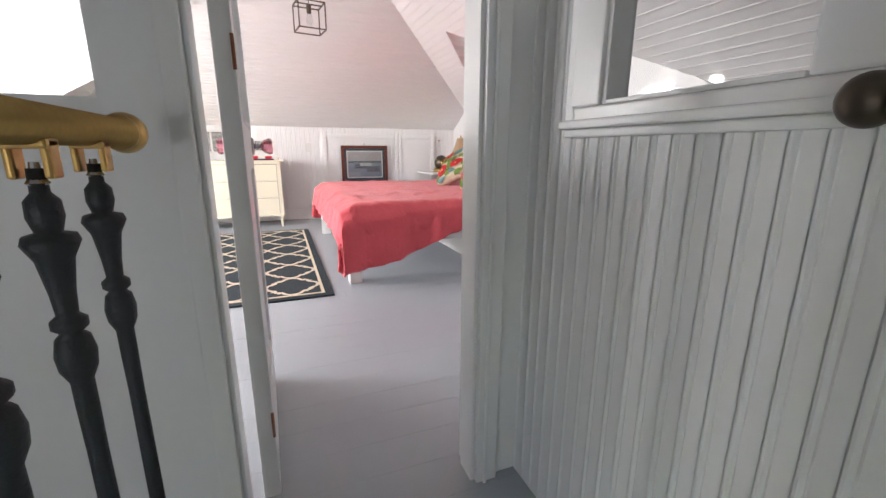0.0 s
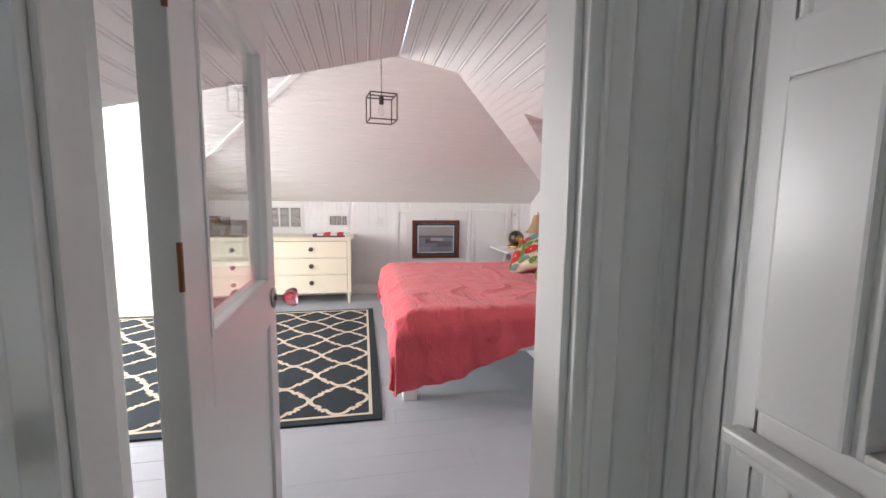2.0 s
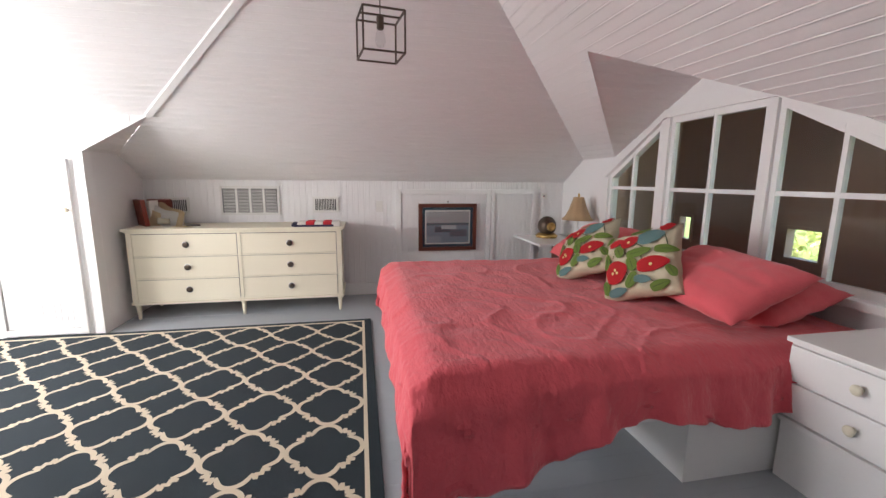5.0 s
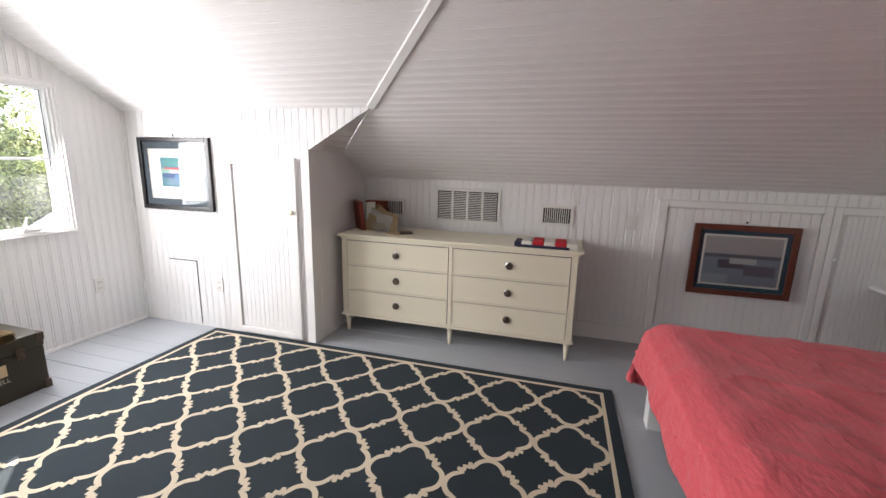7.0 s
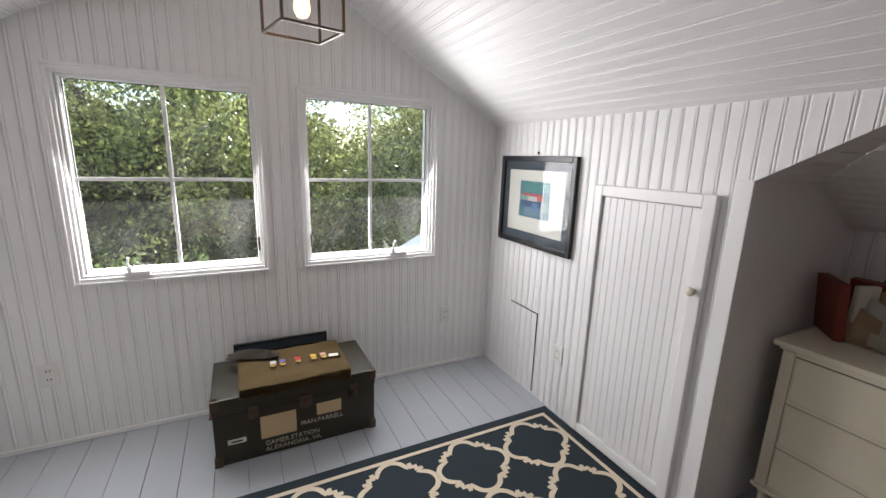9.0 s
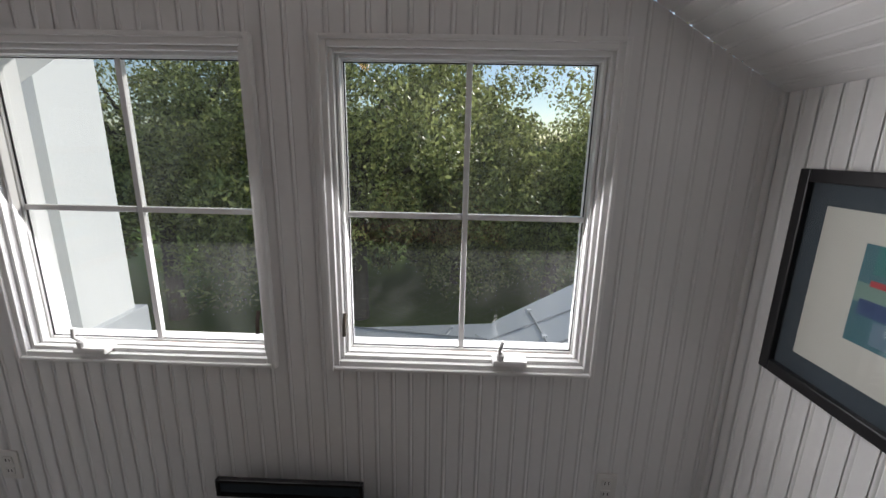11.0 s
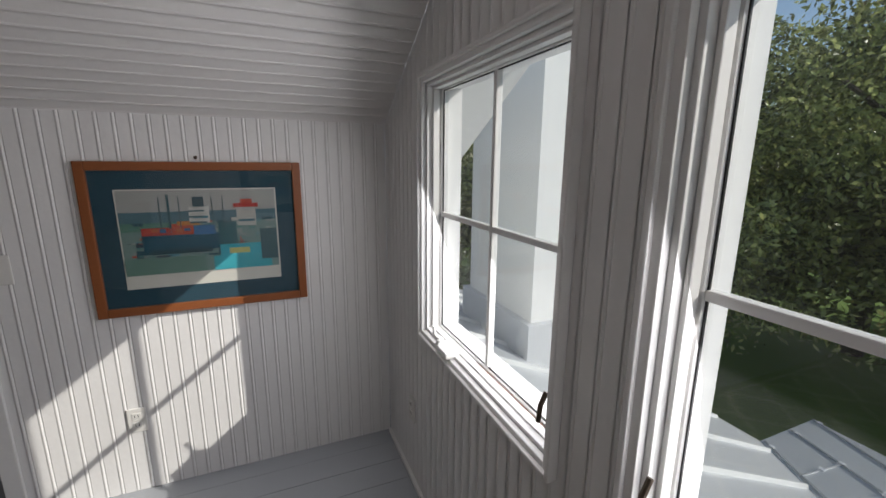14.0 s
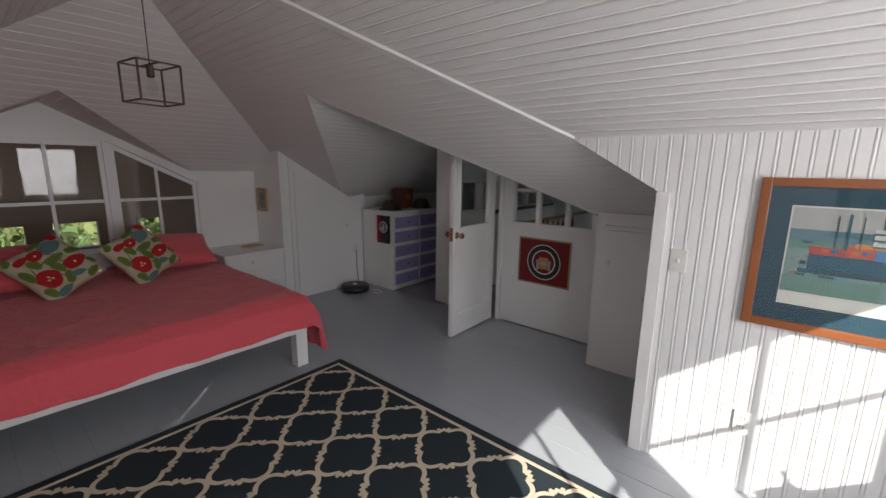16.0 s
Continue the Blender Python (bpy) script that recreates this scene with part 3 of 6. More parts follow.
def picture(at, rz, w, h, frame_mat, fw, mat_mat, mw, inner, shapes, label, white=0.006, hang=True):
    ob = empty("framed_picture", at, label, "picture", "", rz)
    part("frame", boxes(board_frame(-w / 2 + fw, w / 2 - fw, -h / 2 + fw, h / 2 - fw, fw, -0.026, 0.0), 0.004), frame_mat, ob)
    part("mat_board", box((-w / 2 + fw * 0.9, -0.010, -h / 2 + fw * 0.9), (w / 2 - fw * 0.9, -0.002, h / 2 - fw * 0.9)), mat_mat, ob)
    a, b = w / 2 - fw - mw, h / 2 - fw - mw
    part("sheet_border", box((-a - white, -0.0115, -b - white), (a + white, -0.0095, b + white)), PAPER, ob)
    u0, v0, u1, v1 = inner
    d = -0.0125
    for i, (x0, y0, x1, y1, rgb) in enumerate(shapes):
        X0, X1 = -a + 2 * a * (u0 + (u1 - u0) * x0), -a + 2 * a * (u0 + (u1 - u0) * x1)
        Z0, Z1 = -b + 2 * b * (v0 + (v1 - v0) * y0), -b + 2 * b * (v0 + (v1 - v0) * y1)
        dd = d - 0.000025 * i - 0.0002
        part("print", box((X0, dd, Z0), (X1, d + 0.0008, Z1)), swatch(rgb), ob)
    g = part("glass", box((-w / 2 + fw * 0.8, -0.0185, -h / 2 + fw * 0.8), (w / 2 - fw * 0.8, -0.017, h / 2 - fw * 0.8)), GLASS, ob)
    g.visible_shadow = False
    if hang:
        part("hanger", lathe([(0.006, 0), (0.008, -0.006), (0.003, -0.012)], 10, (0, 0, h / 2 + 0.018), "y"), BRONZE, ob)
    return ob


SHIP = [(0, 0, 1, 1, (0.20, 0.30, 0.28)), (0, 0.72, 1, 1, (0.42, 0.42, 0.40)), (0, 0.62, 1, 0.75, (0.10, 0.20, 0.24)), (0.0, 0.52, 0.35, 0.62, (0.12, 0.26, 0.20)),
        (0.12, 0.28, 0.62, 0.48, (0.02, 0.10, 0.15)), (0.16, 0.24, 0.55, 0.30, (0.02, 0.07, 0.09)), (0.12, 0.47, 0.30, 0.56, (0.45, 0.06, 0.05)), (0.30, 0.47, 0.44, 0.60, (0.50, 0.09, 0.05)),
        (0.44, 0.46, 0.58, 0.57, (0.05, 0.18, 0.38)), (0.34, 0.58, 0.48, 0.63, (0.60, 0.25, 0.06)), (0.42, 0.60, 0.55, 0.80, (0.62, 0.62, 0.58)), (0.45, 0.80, 0.52, 0.92, (0.05, 0.10, 0.12)),
        (0.29, 0.50, 0.305, 0.95, (0.04, 0.12, 0.14)), (0.44, 0.66, 0.54, 0.69, (0.05, 0.22, 0.28)), (0.60, 0.30, 0.72, 0.60, (0.04, 0.14, 0.16)), (0.73, 0.55, 0.86, 0.78, (0.50, 0.50, 0.46)),
        (0.71, 0.78, 0.88, 0.83, (0.50, 0.05, 0.04)), (0.76, 0.83, 0.84, 0.88, (0.55, 0.10, 0.06)), (0.74, 0.60, 0.85, 0.63, (0.05, 0.15, 0.2)), (0.55, 0.0, 0.95, 0.18, (0.05, 0.42, 0.50)),
        (0.60, 0.16, 0.88, 0.32, (0.06, 0.45, 0.55)), (0.66, 0.20, 0.80, 0.27, (0.55, 0.55, 0.20)), (0.0, 0.0, 0.5, 0.2, (0.14, 0.26, 0.22)), (0.88, 0.1, 1.0, 0.5, (0.05, 0.12, 0.14))]
rngs = np.random.default_rng(8)
PATCHES = []
INKS = [(0.03, 0.10, 0.13), (0.05, 0.20, 0.24), (0.10, 0.26, 0.24), (0.30, 0.34, 0.33), (0.45, 0.08, 0.05), (0.04, 0.07, 0.10), (0.12, 0.30, 0.36), (0.52, 0.52, 0.48)]
for k in range(110):
    u, v = rngs.uniform(0.02, 0.95), rngs.uniform(0.12, 0.62)
    ink = INKS[int(rngs.integers(0, 7))] if v < 0.45 else INKS[int(rngs.integers(0, 8))]
    if rngs.random() < 0.3:
        PATCHES.append((u, v, u + 0.008, v + rngs.uniform(0.08, 0.24), ink))
    else:
        PATCHES.append((u, v, min(1, u + rngs.uniform(0.02, 0.09)), v + rngs.uniform(0.01, 0.05), ink))
SHIP[4:4] = PATCHES
for u, w_ in ((0.24, 0.006), (0.36, 0.006), (0.57, 0.005), (0.64, 0.005)):
    SHIP.append((u, 0.5, u + w_, 0.92, (0.06, 0.12, 0.13)))
for k in range(6):
    SHIP.append((0.42 + 0.012 * (k % 2), 0.60 + 0.035 * k, 0.53 - 0.01 * (k % 3), 0.622 + 0.035 * k, INKS[7] if k % 2 else (0.08, 0.16, 0.18)))
    SHIP.append((0.13 + 0.05 * k, 0.50 + 0.012 * (k % 2), 0.17 + 0.05 * k, 0.545, ((0.45, 0.07, 0.05), (0.50, 0.16, 0.06), (0.05, 0.15, 0.30))[k % 3]))
picture((-0.275, YB + 0.002, 1.18), 180, 0.83, 0.645, OAKRED, 0.036, TEAL, 0.082, (0, 0.13, 1, 1), SHIP, "harbour print with a ship in a reddish wooden frame")
BRIDGE = [(0, 0, 1, 1, (0.06, 0.18, 0.22)), (0.1, 0.72, 1, 1, (0.04, 0.22, 0.22)), (0, 0.42, 0.4, 0.62, (0.22, 0.35, 0.30)), (0.05, 0.30, 0.75, 0.46, (0.03, 0.07, 0.20)), (0.1, 0.60, 0.75, 0.66, (0.55, 0.05, 0.06)),
          (0.3, 0.46, 0.62, 0.59, (0.55, 0.52, 0.50)), (0.6, 0.48, 0.78, 0.60, (0.60, 0.12, 0.10)), (0.2, 0.05, 0.8, 0.28, (0.16, 0.25, 0.34)), (0.45, 0.2, 0.65, 0.42, (0.10, 0.22, 0.42)), (0.75, 0.2, 0.92, 0.44, (0.30, 0.38, 0.36))]
picture((-0.62, YA - 0.002, 1.22), 0, 0.68, 0.545, BLACK, 0.032, NAVY, 0.058, (0.22, 0.24, 0.78, 0.84), BRIDGE, "small colour print with wide mats in a black frame")
HARBOUR = [(0, 0, 1, 1, (0.20, 0.25, 0.30)), (0, 0.6, 1, 1, (0.38, 0.36, 0.36)), (0, 0.56, 1, 0.64, (0.10, 0.13, 0.15)), (0.2, 0.34, 0.55, 0.52, (0.08, 0.09, 0.11)), (0.55, 0.2, 0.95, 0.42, (0.12, 0.13, 0.16)), (0.35, 0.44, 0.7, 0.56, (0.45, 0.46, 0.47)), (0, 0, 0.35, 0.2, (0.28, 0.33, 0.38))]
picture((3.48, YN - 0.045, 0.725), 0, 0.64, 0.51, MAHOGANY, 0.04, TEAL, 0.045, (0, 0, 1, 1), HARBOUR, "grey harbour print in a dark red wooden frame on a panel", 0.014)
picture((4.66, YS + 0.002, 1.13), 180, 0.20, 0.26, SHADE, 0.018, TAN, 0.02, (0, 0, 1, 1), [(0, 0, 1, 1, (0.3, 0.25, 0.2)), (0.3, 0.2, 0.7, 0.8, (0.2, 0.2, 0.16))], "small picture in a tan frame in the alcove", hang=False)

# emblem cloth on the partition
em = empty("emblem_picture", (1.71, YPN + 0.002, 0.67), "maroon emblem cloth with a round seal in a thin frame", "picture", "", 180)
part("cloth", box((-0.245, -0.008, -0.205), (0.245, 0, 0.205)), DARKRED, em)
part("frame", boxes(board_frame(-0.245, 0.245, -0.205, 0.205, 0.012, -0.016, 0), 0.002), SHADE, em)
for r0, r1, mt, d in ((0.158, 0.166, PAPER, -0.0120), (0.116, 0.158, RUBBER, -0.0110), (0.105, 0.116, PAPER, -0.0120)):
    bm = bmesh.new()
    vs = [[bm.verts.new((r * math.cos(a), d, r * math.sin(a))) for a in [2 * math.pi * k / 40 for k in range(40)]] for r in (r0, r1)]
    for k in range(40):
        bm.faces.new((vs[0][k], vs[0][(k + 1) % 40], vs[1][(k + 1) % 40], vs[1][k]))
    part("seal_ring", bm, mt, em)
part("seal", lathe([(0.104, 0), (0.104, -0.002)], 32, (0, -0.008, 0), "y"), DARKRED, em)
part("seal_shield", box((-0.045, -0.0125, -0.065), (0.045, -0.0105, 0.045), 0.002), swatch((0.55, 0.22, 0.08)), em)
part("seal_mark", boxes([((-0.035, -0.0145, -0.03), (0.035, -0.0125, 0.0)), ((-0.07, -0.0125, -0.075), (-0.048, -0.0105, 0.02)), ((0.048, -0.0125, -0.075), (0.07, -0.0105, 0.02))]), swatch((0.30, 0.40, 0.42)), em)


# vents and panels of the knee wall
def vent(x0, x1, z0, z1, columns, vertical, label):
    ob = empty("wall_vent", ((x0 + x1) / 2, YN, (z0 + z1) / 2), label, "vent", "vents of the knee wall")
    w, h = (x1 - x0) / 2, (z1 - z0) / 2
    part("backing", box((-w, -0.004, -h), (w, -0.001, h)), DARK_FILL, ob)
    part("frame", boxes(board_frame(-w + 0.012, w - 0.012, -h + 0.012, h - 0.012, 0.024, -0.016, 0.0), 0.003), PLASTIC, ob)
    if vertical:
        part("louvre", boxes([((-w + 0.012 + k * (2 * w - 0.024) / 13 - 0.003, -0.013, -h), (-w + 0.012 + k * (2 * w - 0.024) / 13 + 0.003, -0.005, h)) for k in range(1, 13)]), PLASTIC, ob)
    else:
        step = (2 * w - 0.024) / columns
        for c in range(columns):
            a = -w + 0.012 + c * step
            part("louvre", boxes([((a + 0.008, -0.014, -h + 0.016 + k * (2 * h - 0.03) / 16), (a + step - 0.008, -0.006, -h + 0.022 + k * (2 * h - 0.03) / 16)) for k in range(16)]), PLASTIC, ob)
        part("divider", boxes([((-w + 0.012 + c * step - 0.009, -0.015, -h + 0.012), (-w + 0.012 + c * step + 0.009, -0.005, h - 0.012)) for c in range(1, columns)]), PLASTIC, ob)
    return ob


vent(1.22, 1.75, 0.88, 1.14, 4, False, "large white louvred air return above the dresser")
vent(0.68, 0.92, 0.90, 1.03, 2, True, "small dark register with a white frame")
vent(2.09, 2.32, 0.90, 1.04, 2, True, "small dark register with a white frame")
ap = tagged(empty("door_access_panels", (3.72, YN, 0), "two white beadboard access panels with raised frames", "access panel"), kind="structure")
part("panel_frame", boxes([((-0.80, -0.03, 0.10), (-0.74, 0, 1.13)), ((0.20, -0.03, 0.10), (0.25, 0, 1.13)), ((-0.74, -0.03, 1.08), (0.20, 0, 1.13)), ((0.255, -0.03, 0.10), (0.30, 0, 1.13)), ((0.74, -0.03, 0.10), (0.79, 0, 1.13)), ((0.30, -0.03, 1.08), (0.74, 0, 1.13)), ((-0.74, -0.03, 0.10), (0.20, 0, 0.15)), ((0.30, -0.03, 0.10), (0.74, 0, 0.15))], 0.004), TRIM, ap)
bead_strip("panel", ap, -0.735, 0.195, 0.155, 1.075, 0.058, -0.014, WHITE)
bead_strip("panel", ap, 0.305, 0.735, 0.155, 1.075, 0.03, -0.014, WHITE)
knob(ap, (0.30, -0.03, 0.78), 0.014, TRIM)
th = empty("thermostat", (4.60, YN, 1.06), "small white thermostat with a dark dial", "thermostat")
part("plate", box((-0.035, -0.02, -0.035), (0.035, 0, 0.035), 0.004), PLASTIC, th)
part("dial", lathe([(0.014, -0.018), (0.014, -0.026), (0.008, -0.028)], 14, (0, 0, 0), "y"), CHROME, th)

# dresser
DX0, DX1, DY0, DY1, DZ = 0.60, 2.385, 7.03, 7.50, 0.80
dr = empty("dresser", ((DX0 + DX1) / 2, DY0, 0), "cream painted six-drawer dresser with round dark metal knobs", "dresser")
W = (DX1 - DX0) / 2
part("body", boxes([((-W + 0.015, 0.004, 0.155), (W - 0.015, 0.46, 0.765))], 0.004), CREAM, dr)
part("top", boxes([((-W - 0.02, -0.02, 0.778), (W + 0.02, 0.475, DZ)), ((-W, -0.008, 0.765), (W, 0.468, 0.778))], 0.005), CREAM, dr)
part("base_rail", box((-W, -0.008, 0.135), (W, 0.465, 0.157), 0.004), CREAM, dr)
for a, b in ((-W + 0.012, -W + 0.055), (W - 0.055, W - 0.012), (-0.014, 0.014)):
    part("face_stile", box((a, -0.006, 0.157), (b, 0.004, 0.765), 0.003), CREAM, dr)
# near-black board paints the shade that falls in the drawer gaps
part("gap_shadow_board", boxes([((-W + 0.056, -0.001, 0.160), (-0.015, 0.0045, 0.764)), ((0.015, -0.001, 0.160), (W - 0.056, 0.0045, 0.764))]), DARK_FILL, dr, "dark board as painted shade behind the drawer gaps")
for z_ in (0.157, 0.3545, 0.5535, 0.7545):
    part("drawer_rail", boxes([((-W + 0.055, -0.006, z_ + 0.001), (-0.014, 0.003, z_ + 0.0115)), ((0.014, -0.006, z_ + 0.001), (W - 0.055, 0.003, z_ + 0.0115))], 0.001), CREAM, dr)
for side in (-1, 1):
    for k in range(3):
        a, b = (-W + 0.060, -0.019) if side < 0 else (0.019, W - 0.060)
        z0 = 0.170 + k * 0.199
        dw = part("drawer", box((a, -0.007, z0), (b, 0.003, z0 + 0.182), 0.003), CREAM, dr)
        part("drawer_bead", boxes(board_frame(a + 0.004, b - 0.004, z0 + 0.004, z0 + 0.178, 0.005, -0.0095, -0.006)), CREAM, dw)
        c = (a + b) / 2
        part("knob_plate", lathe([(0.028, -0.007), (0.028, -0.010), (0.024, -0.012)], 20, (c, 0, z0 + 0.092), "y"), CHROME, dw)
        part("knob", lathe([(0.008, -0.010), (0.009, -0.016), (0.022, -0.019), (0.021, -0.025), (0.014, -0.023), (0.005, -0.027)], 18, (c, 0, z0 + 0.092), "y"), BRONZE, dw, smooth=True)
for x in (-W + 0.04, 0.0, W - 0.04):
    for y in (0.03, 0.43):
        if x == 0 and y > 0.1:
            continue
        prof = [(0.010, 0), (0.014, 0.02), (0.020, 0.10), (0.017, 0.108), (0.026, 0.118), (0.026, 0.136)]
        part("leg", lathe(prof, 14, (x, y, 0)), CREAM, dr, smooth=True)

# things on the dresser
REDWOOD = material("russet_leather", (0.20, 0.035, 0.018), 0.45, grain=0.3, scale=14)
for k, (x, y, rz, lean) in enumerate(((0.640, 7.30, 40, 6), (0.745, 7.42, 84, 8))):
    bk = empty("red_book", (x, y, DZ), "russet leather hardback book leaning against the wall", "book", "leaning books", rz)
    for nm, bm_, mt in (("cover", box((-0.018, -0.10, 0.0), (0.018, 0.10, 0.235), 0.003), REDWOOD), ("pages", box((-0.012, -0.096, 0.004), (0.012, 0.102, 0.230)), PAPER)):
        part(nm, bm_, mt, bk).matrix_basis = pose(0, 0, 0, 0, -lean, 0)
bk2 = empty("picture_book", (0.80, 7.27, DZ), "open cream picture book standing on the dresser", "book", "", -22)
part("spine", box((-0.105, -0.035, 0.0), (-0.080, 0.06, 0.225), 0.006), PAPER, bk2)
for k, (dy_, top_) in enumerate(((0.045, 0.20), (0.015, 0.17), (-0.015, 0.13))):
    bm = bmesh.new()
    grid = []
    for i in range(13):
        u = i / 12
        grid.append([bm.verts.new((-0.09 + 0.29 * u, dy_ - 0.05 * math.sin(u * 2.2 + k) * (1 - v * 0.4) + 0.03 * v, 0.004 + (top_ - 0.09 * u ** 1.6 + 0.01 * math.sin(u * 9 + k)) * v)) for v in (0, 0.33, 0.66, 1)])
    for i in range(12):
        for j in range(3):
            bm.faces.new((grid[i][j], grid[i + 1][j], grid[i + 1][j + 1], grid[i][j + 1]))
    bmesh.ops.solidify(bm, geom=bm.faces[:], thickness=0.003)
    part("page", bm, (TAN, PAPER, TAN)[k], bk2, "curled cream page with a faded picture", smooth=True)
part("page_picture", box((0.0, -0.052, 0.02), (0.13, -0.048, 0.075)), swatch((0.30, 0.27, 0.20)), bk2, "faded brown picture on the page")
for i, (x, y, rz, mt) in enumerate(((0.92, 7.20, 12, PAPER), (1.0, 7.17, -20, TAN), (1.07, 7.22, 30, BRONZE))):
    lf = empty("leaflet", (x, y, DZ + 0.002 * i), "loose printed leaflet lying on the dresser", "leaflet", "leaflets on the dresser", rz)
    part("sheet", box((-0.09 + 0.02 * i, -0.05, 0), (0.09 - 0.02 * i, 0.05, 0.003 + 0.004 * (i == 2))), mt, lf)
fl = empty("folded_flag", (2.15, 7.10, DZ), "folded red and white striped cloth with a dark starred edge", "flag")
for k in range(5):
    part("stripe", box((-0.16 + k * 0.075, -0.07, 0.0), (-0.16 + (k + 1) * 0.075, 0.10, 0.045 + 0.004 * (k % 2)), 0.012), RED if k % 2 else PAPER, fl, "red stripe" if k % 2 else "white stripe")
part("starred_edge", box((-0.19, -0.075, 0.0), (0.16, -0.055, 0.02), 0.006), swatch((0.02, 0.02, 0.05)), fl, "dark edge with white stars")
part("fold", box((-0.21, -0.07, 0.0), (-0.16, 0.09, 0.035), 0.012), swatch((0.02, 0.02, 0.05)), fl)

# footlocker
tk = empty("footlocker", (-0.60, 5.335, 0), "worn dark olive military footlocker with painted lettering and paper labels", "trunk", "", -90 + 180)
# local x runs along +y, local y towards the wall
TL, TD, TH = 0.385, 0.40, 0.345
part("body", box((-TL, 0.0, 0.0), (TL, TD, TH - 0.085), 0.006), OLIVE, tk)
part("lid", box((-TL - 0.003, -0.003, TH - 0.083), (TL + 0.003, TD + 0.003, TH), 0.007), OLIVE, tk)
for x in (-TL, TL):
    for z in (0.0, TH - 0.05):
        part("corner_cap", boxes([((x - 0.03 if x > 0 else x - 0.006, -0.008, z), (x + 0.006 if x > 0 else x + 0.03, 0.03, z + 0.05))], 0.004), BRONZE, tk)
for x, s in ((-0.21, 1), (0.03, 1.3), (0.27, 1)):
    bm = boxes([((x - 0.022 * s, -0.012, TH - 0.125), (x + 0.022 * s, 0.0, TH - 0.055))], 0.005)
    lathe([(0.018 * s, 0), (0.018 * s, -0.018), (0.008, -0.022)], 14, (x, 0, TH - 0.105), "y", bm)
    part("latch", bm, BRONZE, tk, "dark metal latch")
part("paper_label", box((-0.185, -0.0025, 0.095), (-0.02, 0.0, 0.215)), TAN, tk, "blank tan paper label")
part("paper_label", box((0.08, -0.0025, 0.155), (0.205, 0.0, 0.220)), TAN, tk, "blank tan paper label")
part("paper_label", box((-0.33, -0.0025, 0.105), (-0.25, 0.0, 0.13)), PAPER, tk, "small white stick-on label")
part("label_bar", box((-0.315, -0.0035, 0.113), (-0.265, -0.0022, 0.121)), DARK_FILL, tk)
STENCIL = colour("stencil_paint", (0.50, 0.47, 0.38))


def writing(text, size, at, rx, rz, mat, parent):
    cu = bpy.data.curves.new("lettering", "FONT")
    cu.body, cu.size, cu.extrude = text, size, 0.0006
    tmp = new("lettering", cu)
    me = bpy.data.meshes.new_from_object(tmp.evaluated_get(bpy.context.evaluated_depsgraph_get()))
    bpy.data.objects.remove(tmp)
    me.materials.clear()
    me.materials.append(mat)
    ob = new("lettering", me)
    ob.parent = parent
    ob.matrix_basis = pose(*at, rx, 0, rz)
    return ob


writing("MAN.FARRELL", 0.034, (0.0, -0.0015, 0.118), 90, 0, STENCIL, tk)
writing("GAMER.STATION", 0.034, (-0.17, -0.0015, 0.055), 90, 0, STENCIL, tk)
writing("ALEXANDRIA..VA.", 0.034, (-0.17, -0.0015, 0.022), 90, 0, STENCIL, tk)
part("handle", tube([(-TL - 0.004, 0.13, 0.19), (-TL - 0.02, 0.15, 0.17), (-TL - 0.02, 0.23, 0.17), (-TL - 0.004, 0.25, 0.19)], 0.007), MAHOGANY, tk, "worn leather side handle")


def cloth_stack(parent, w, d, layers, z, mat, name="fold"):
    for k in range(layers):
        bm = bmesh.new()
        nx, ny = 22, 14
        grid = []
        for i in range(nx + 1):
            row = []
            for j in range(ny + 1):
                u, v = i / nx, j / ny
                e = min(u, 1 - u) * 12
                f = v * 12
                g = min(1, e, f)
                x = -w + 2 * w * u + 0.006 * noise.noise((v * 4, k, 0))
                y = (v * d) - 0.008 * noise.noise((u * 6, k * 3.1, 2))
                zz = z + k * 0.009 + 0.007 * min(1, g) + 0.006 * noise.noise((u * 5, v * 4, k * 0.4))
                row.append(bm.verts.new((x, y, zz)))
            grid.append(row)
        for i in range(nx):
            for j in range(ny):
                bm.faces.new((grid[i][j], grid[i + 1][j], grid[i + 1][j + 1], grid[i][j + 1]))
        bmesh.ops.solidify(bm, geom=bm.faces[:], thickness=-0.006)
        part(name, bm, mat, parent, smooth=True)


bl = empty("folded_blanket", (-0.565, 5.33, 0.345), "folded olive wool army blanket lying on the trunk", "blanket", "", 90)
cloth_stack(bl, 0.26, 0.36, 6, 0.004, KHAKI)
for i, (x, rgb) in enumerate(((-0.10, (0.5, 0.5, 0.5)), (-0.055, (0.12, 0.12, 0.3)), (0.02, (0.5, 0.03, 0.03)), (0.10, (0.6, 0.4, 0.05)), (0.15, (0.6, 0.35, 0.25)))):
    md = empty("medal", (-0.735, 5.33 + x, 0.412), "small round medal on a striped ribbon", "medal", "medals on the blanket", 90)
    part("ribbon", box((-0.014, 0.004, -0.002), (0.014, 0.032, 0.002)), swatch(rgb), md)
    part("disc", lathe([(0.015, -0.002), (0.015, 0.002), (0.012, 0.003)], 14, (0, -0.012, 0)), BRASS, md)
cap = empty("garrison_cap", (-0.86, 5.14, 0.410), "folded olive green garrison cap on the blanket", "cap", "", 70)
bm = bmesh.new()
prof = [(0, 0.0), (0.2, 0.032), (0.5, 0.045), (0.8, 0.035), (1.0, 0.0)]
a = [bm.verts.new((-0.13 + 0.26 * u, -0.03, 0.004)) for u, h in prof]
b = [bm.verts.new((-0.13 + 0.26 * u, 0.0, 0.004 + h)) for u, h in prof]
c = [bm.verts.new((-0.13 + 0.26 * u, 0.03, 0.004)) for u, h in prof]
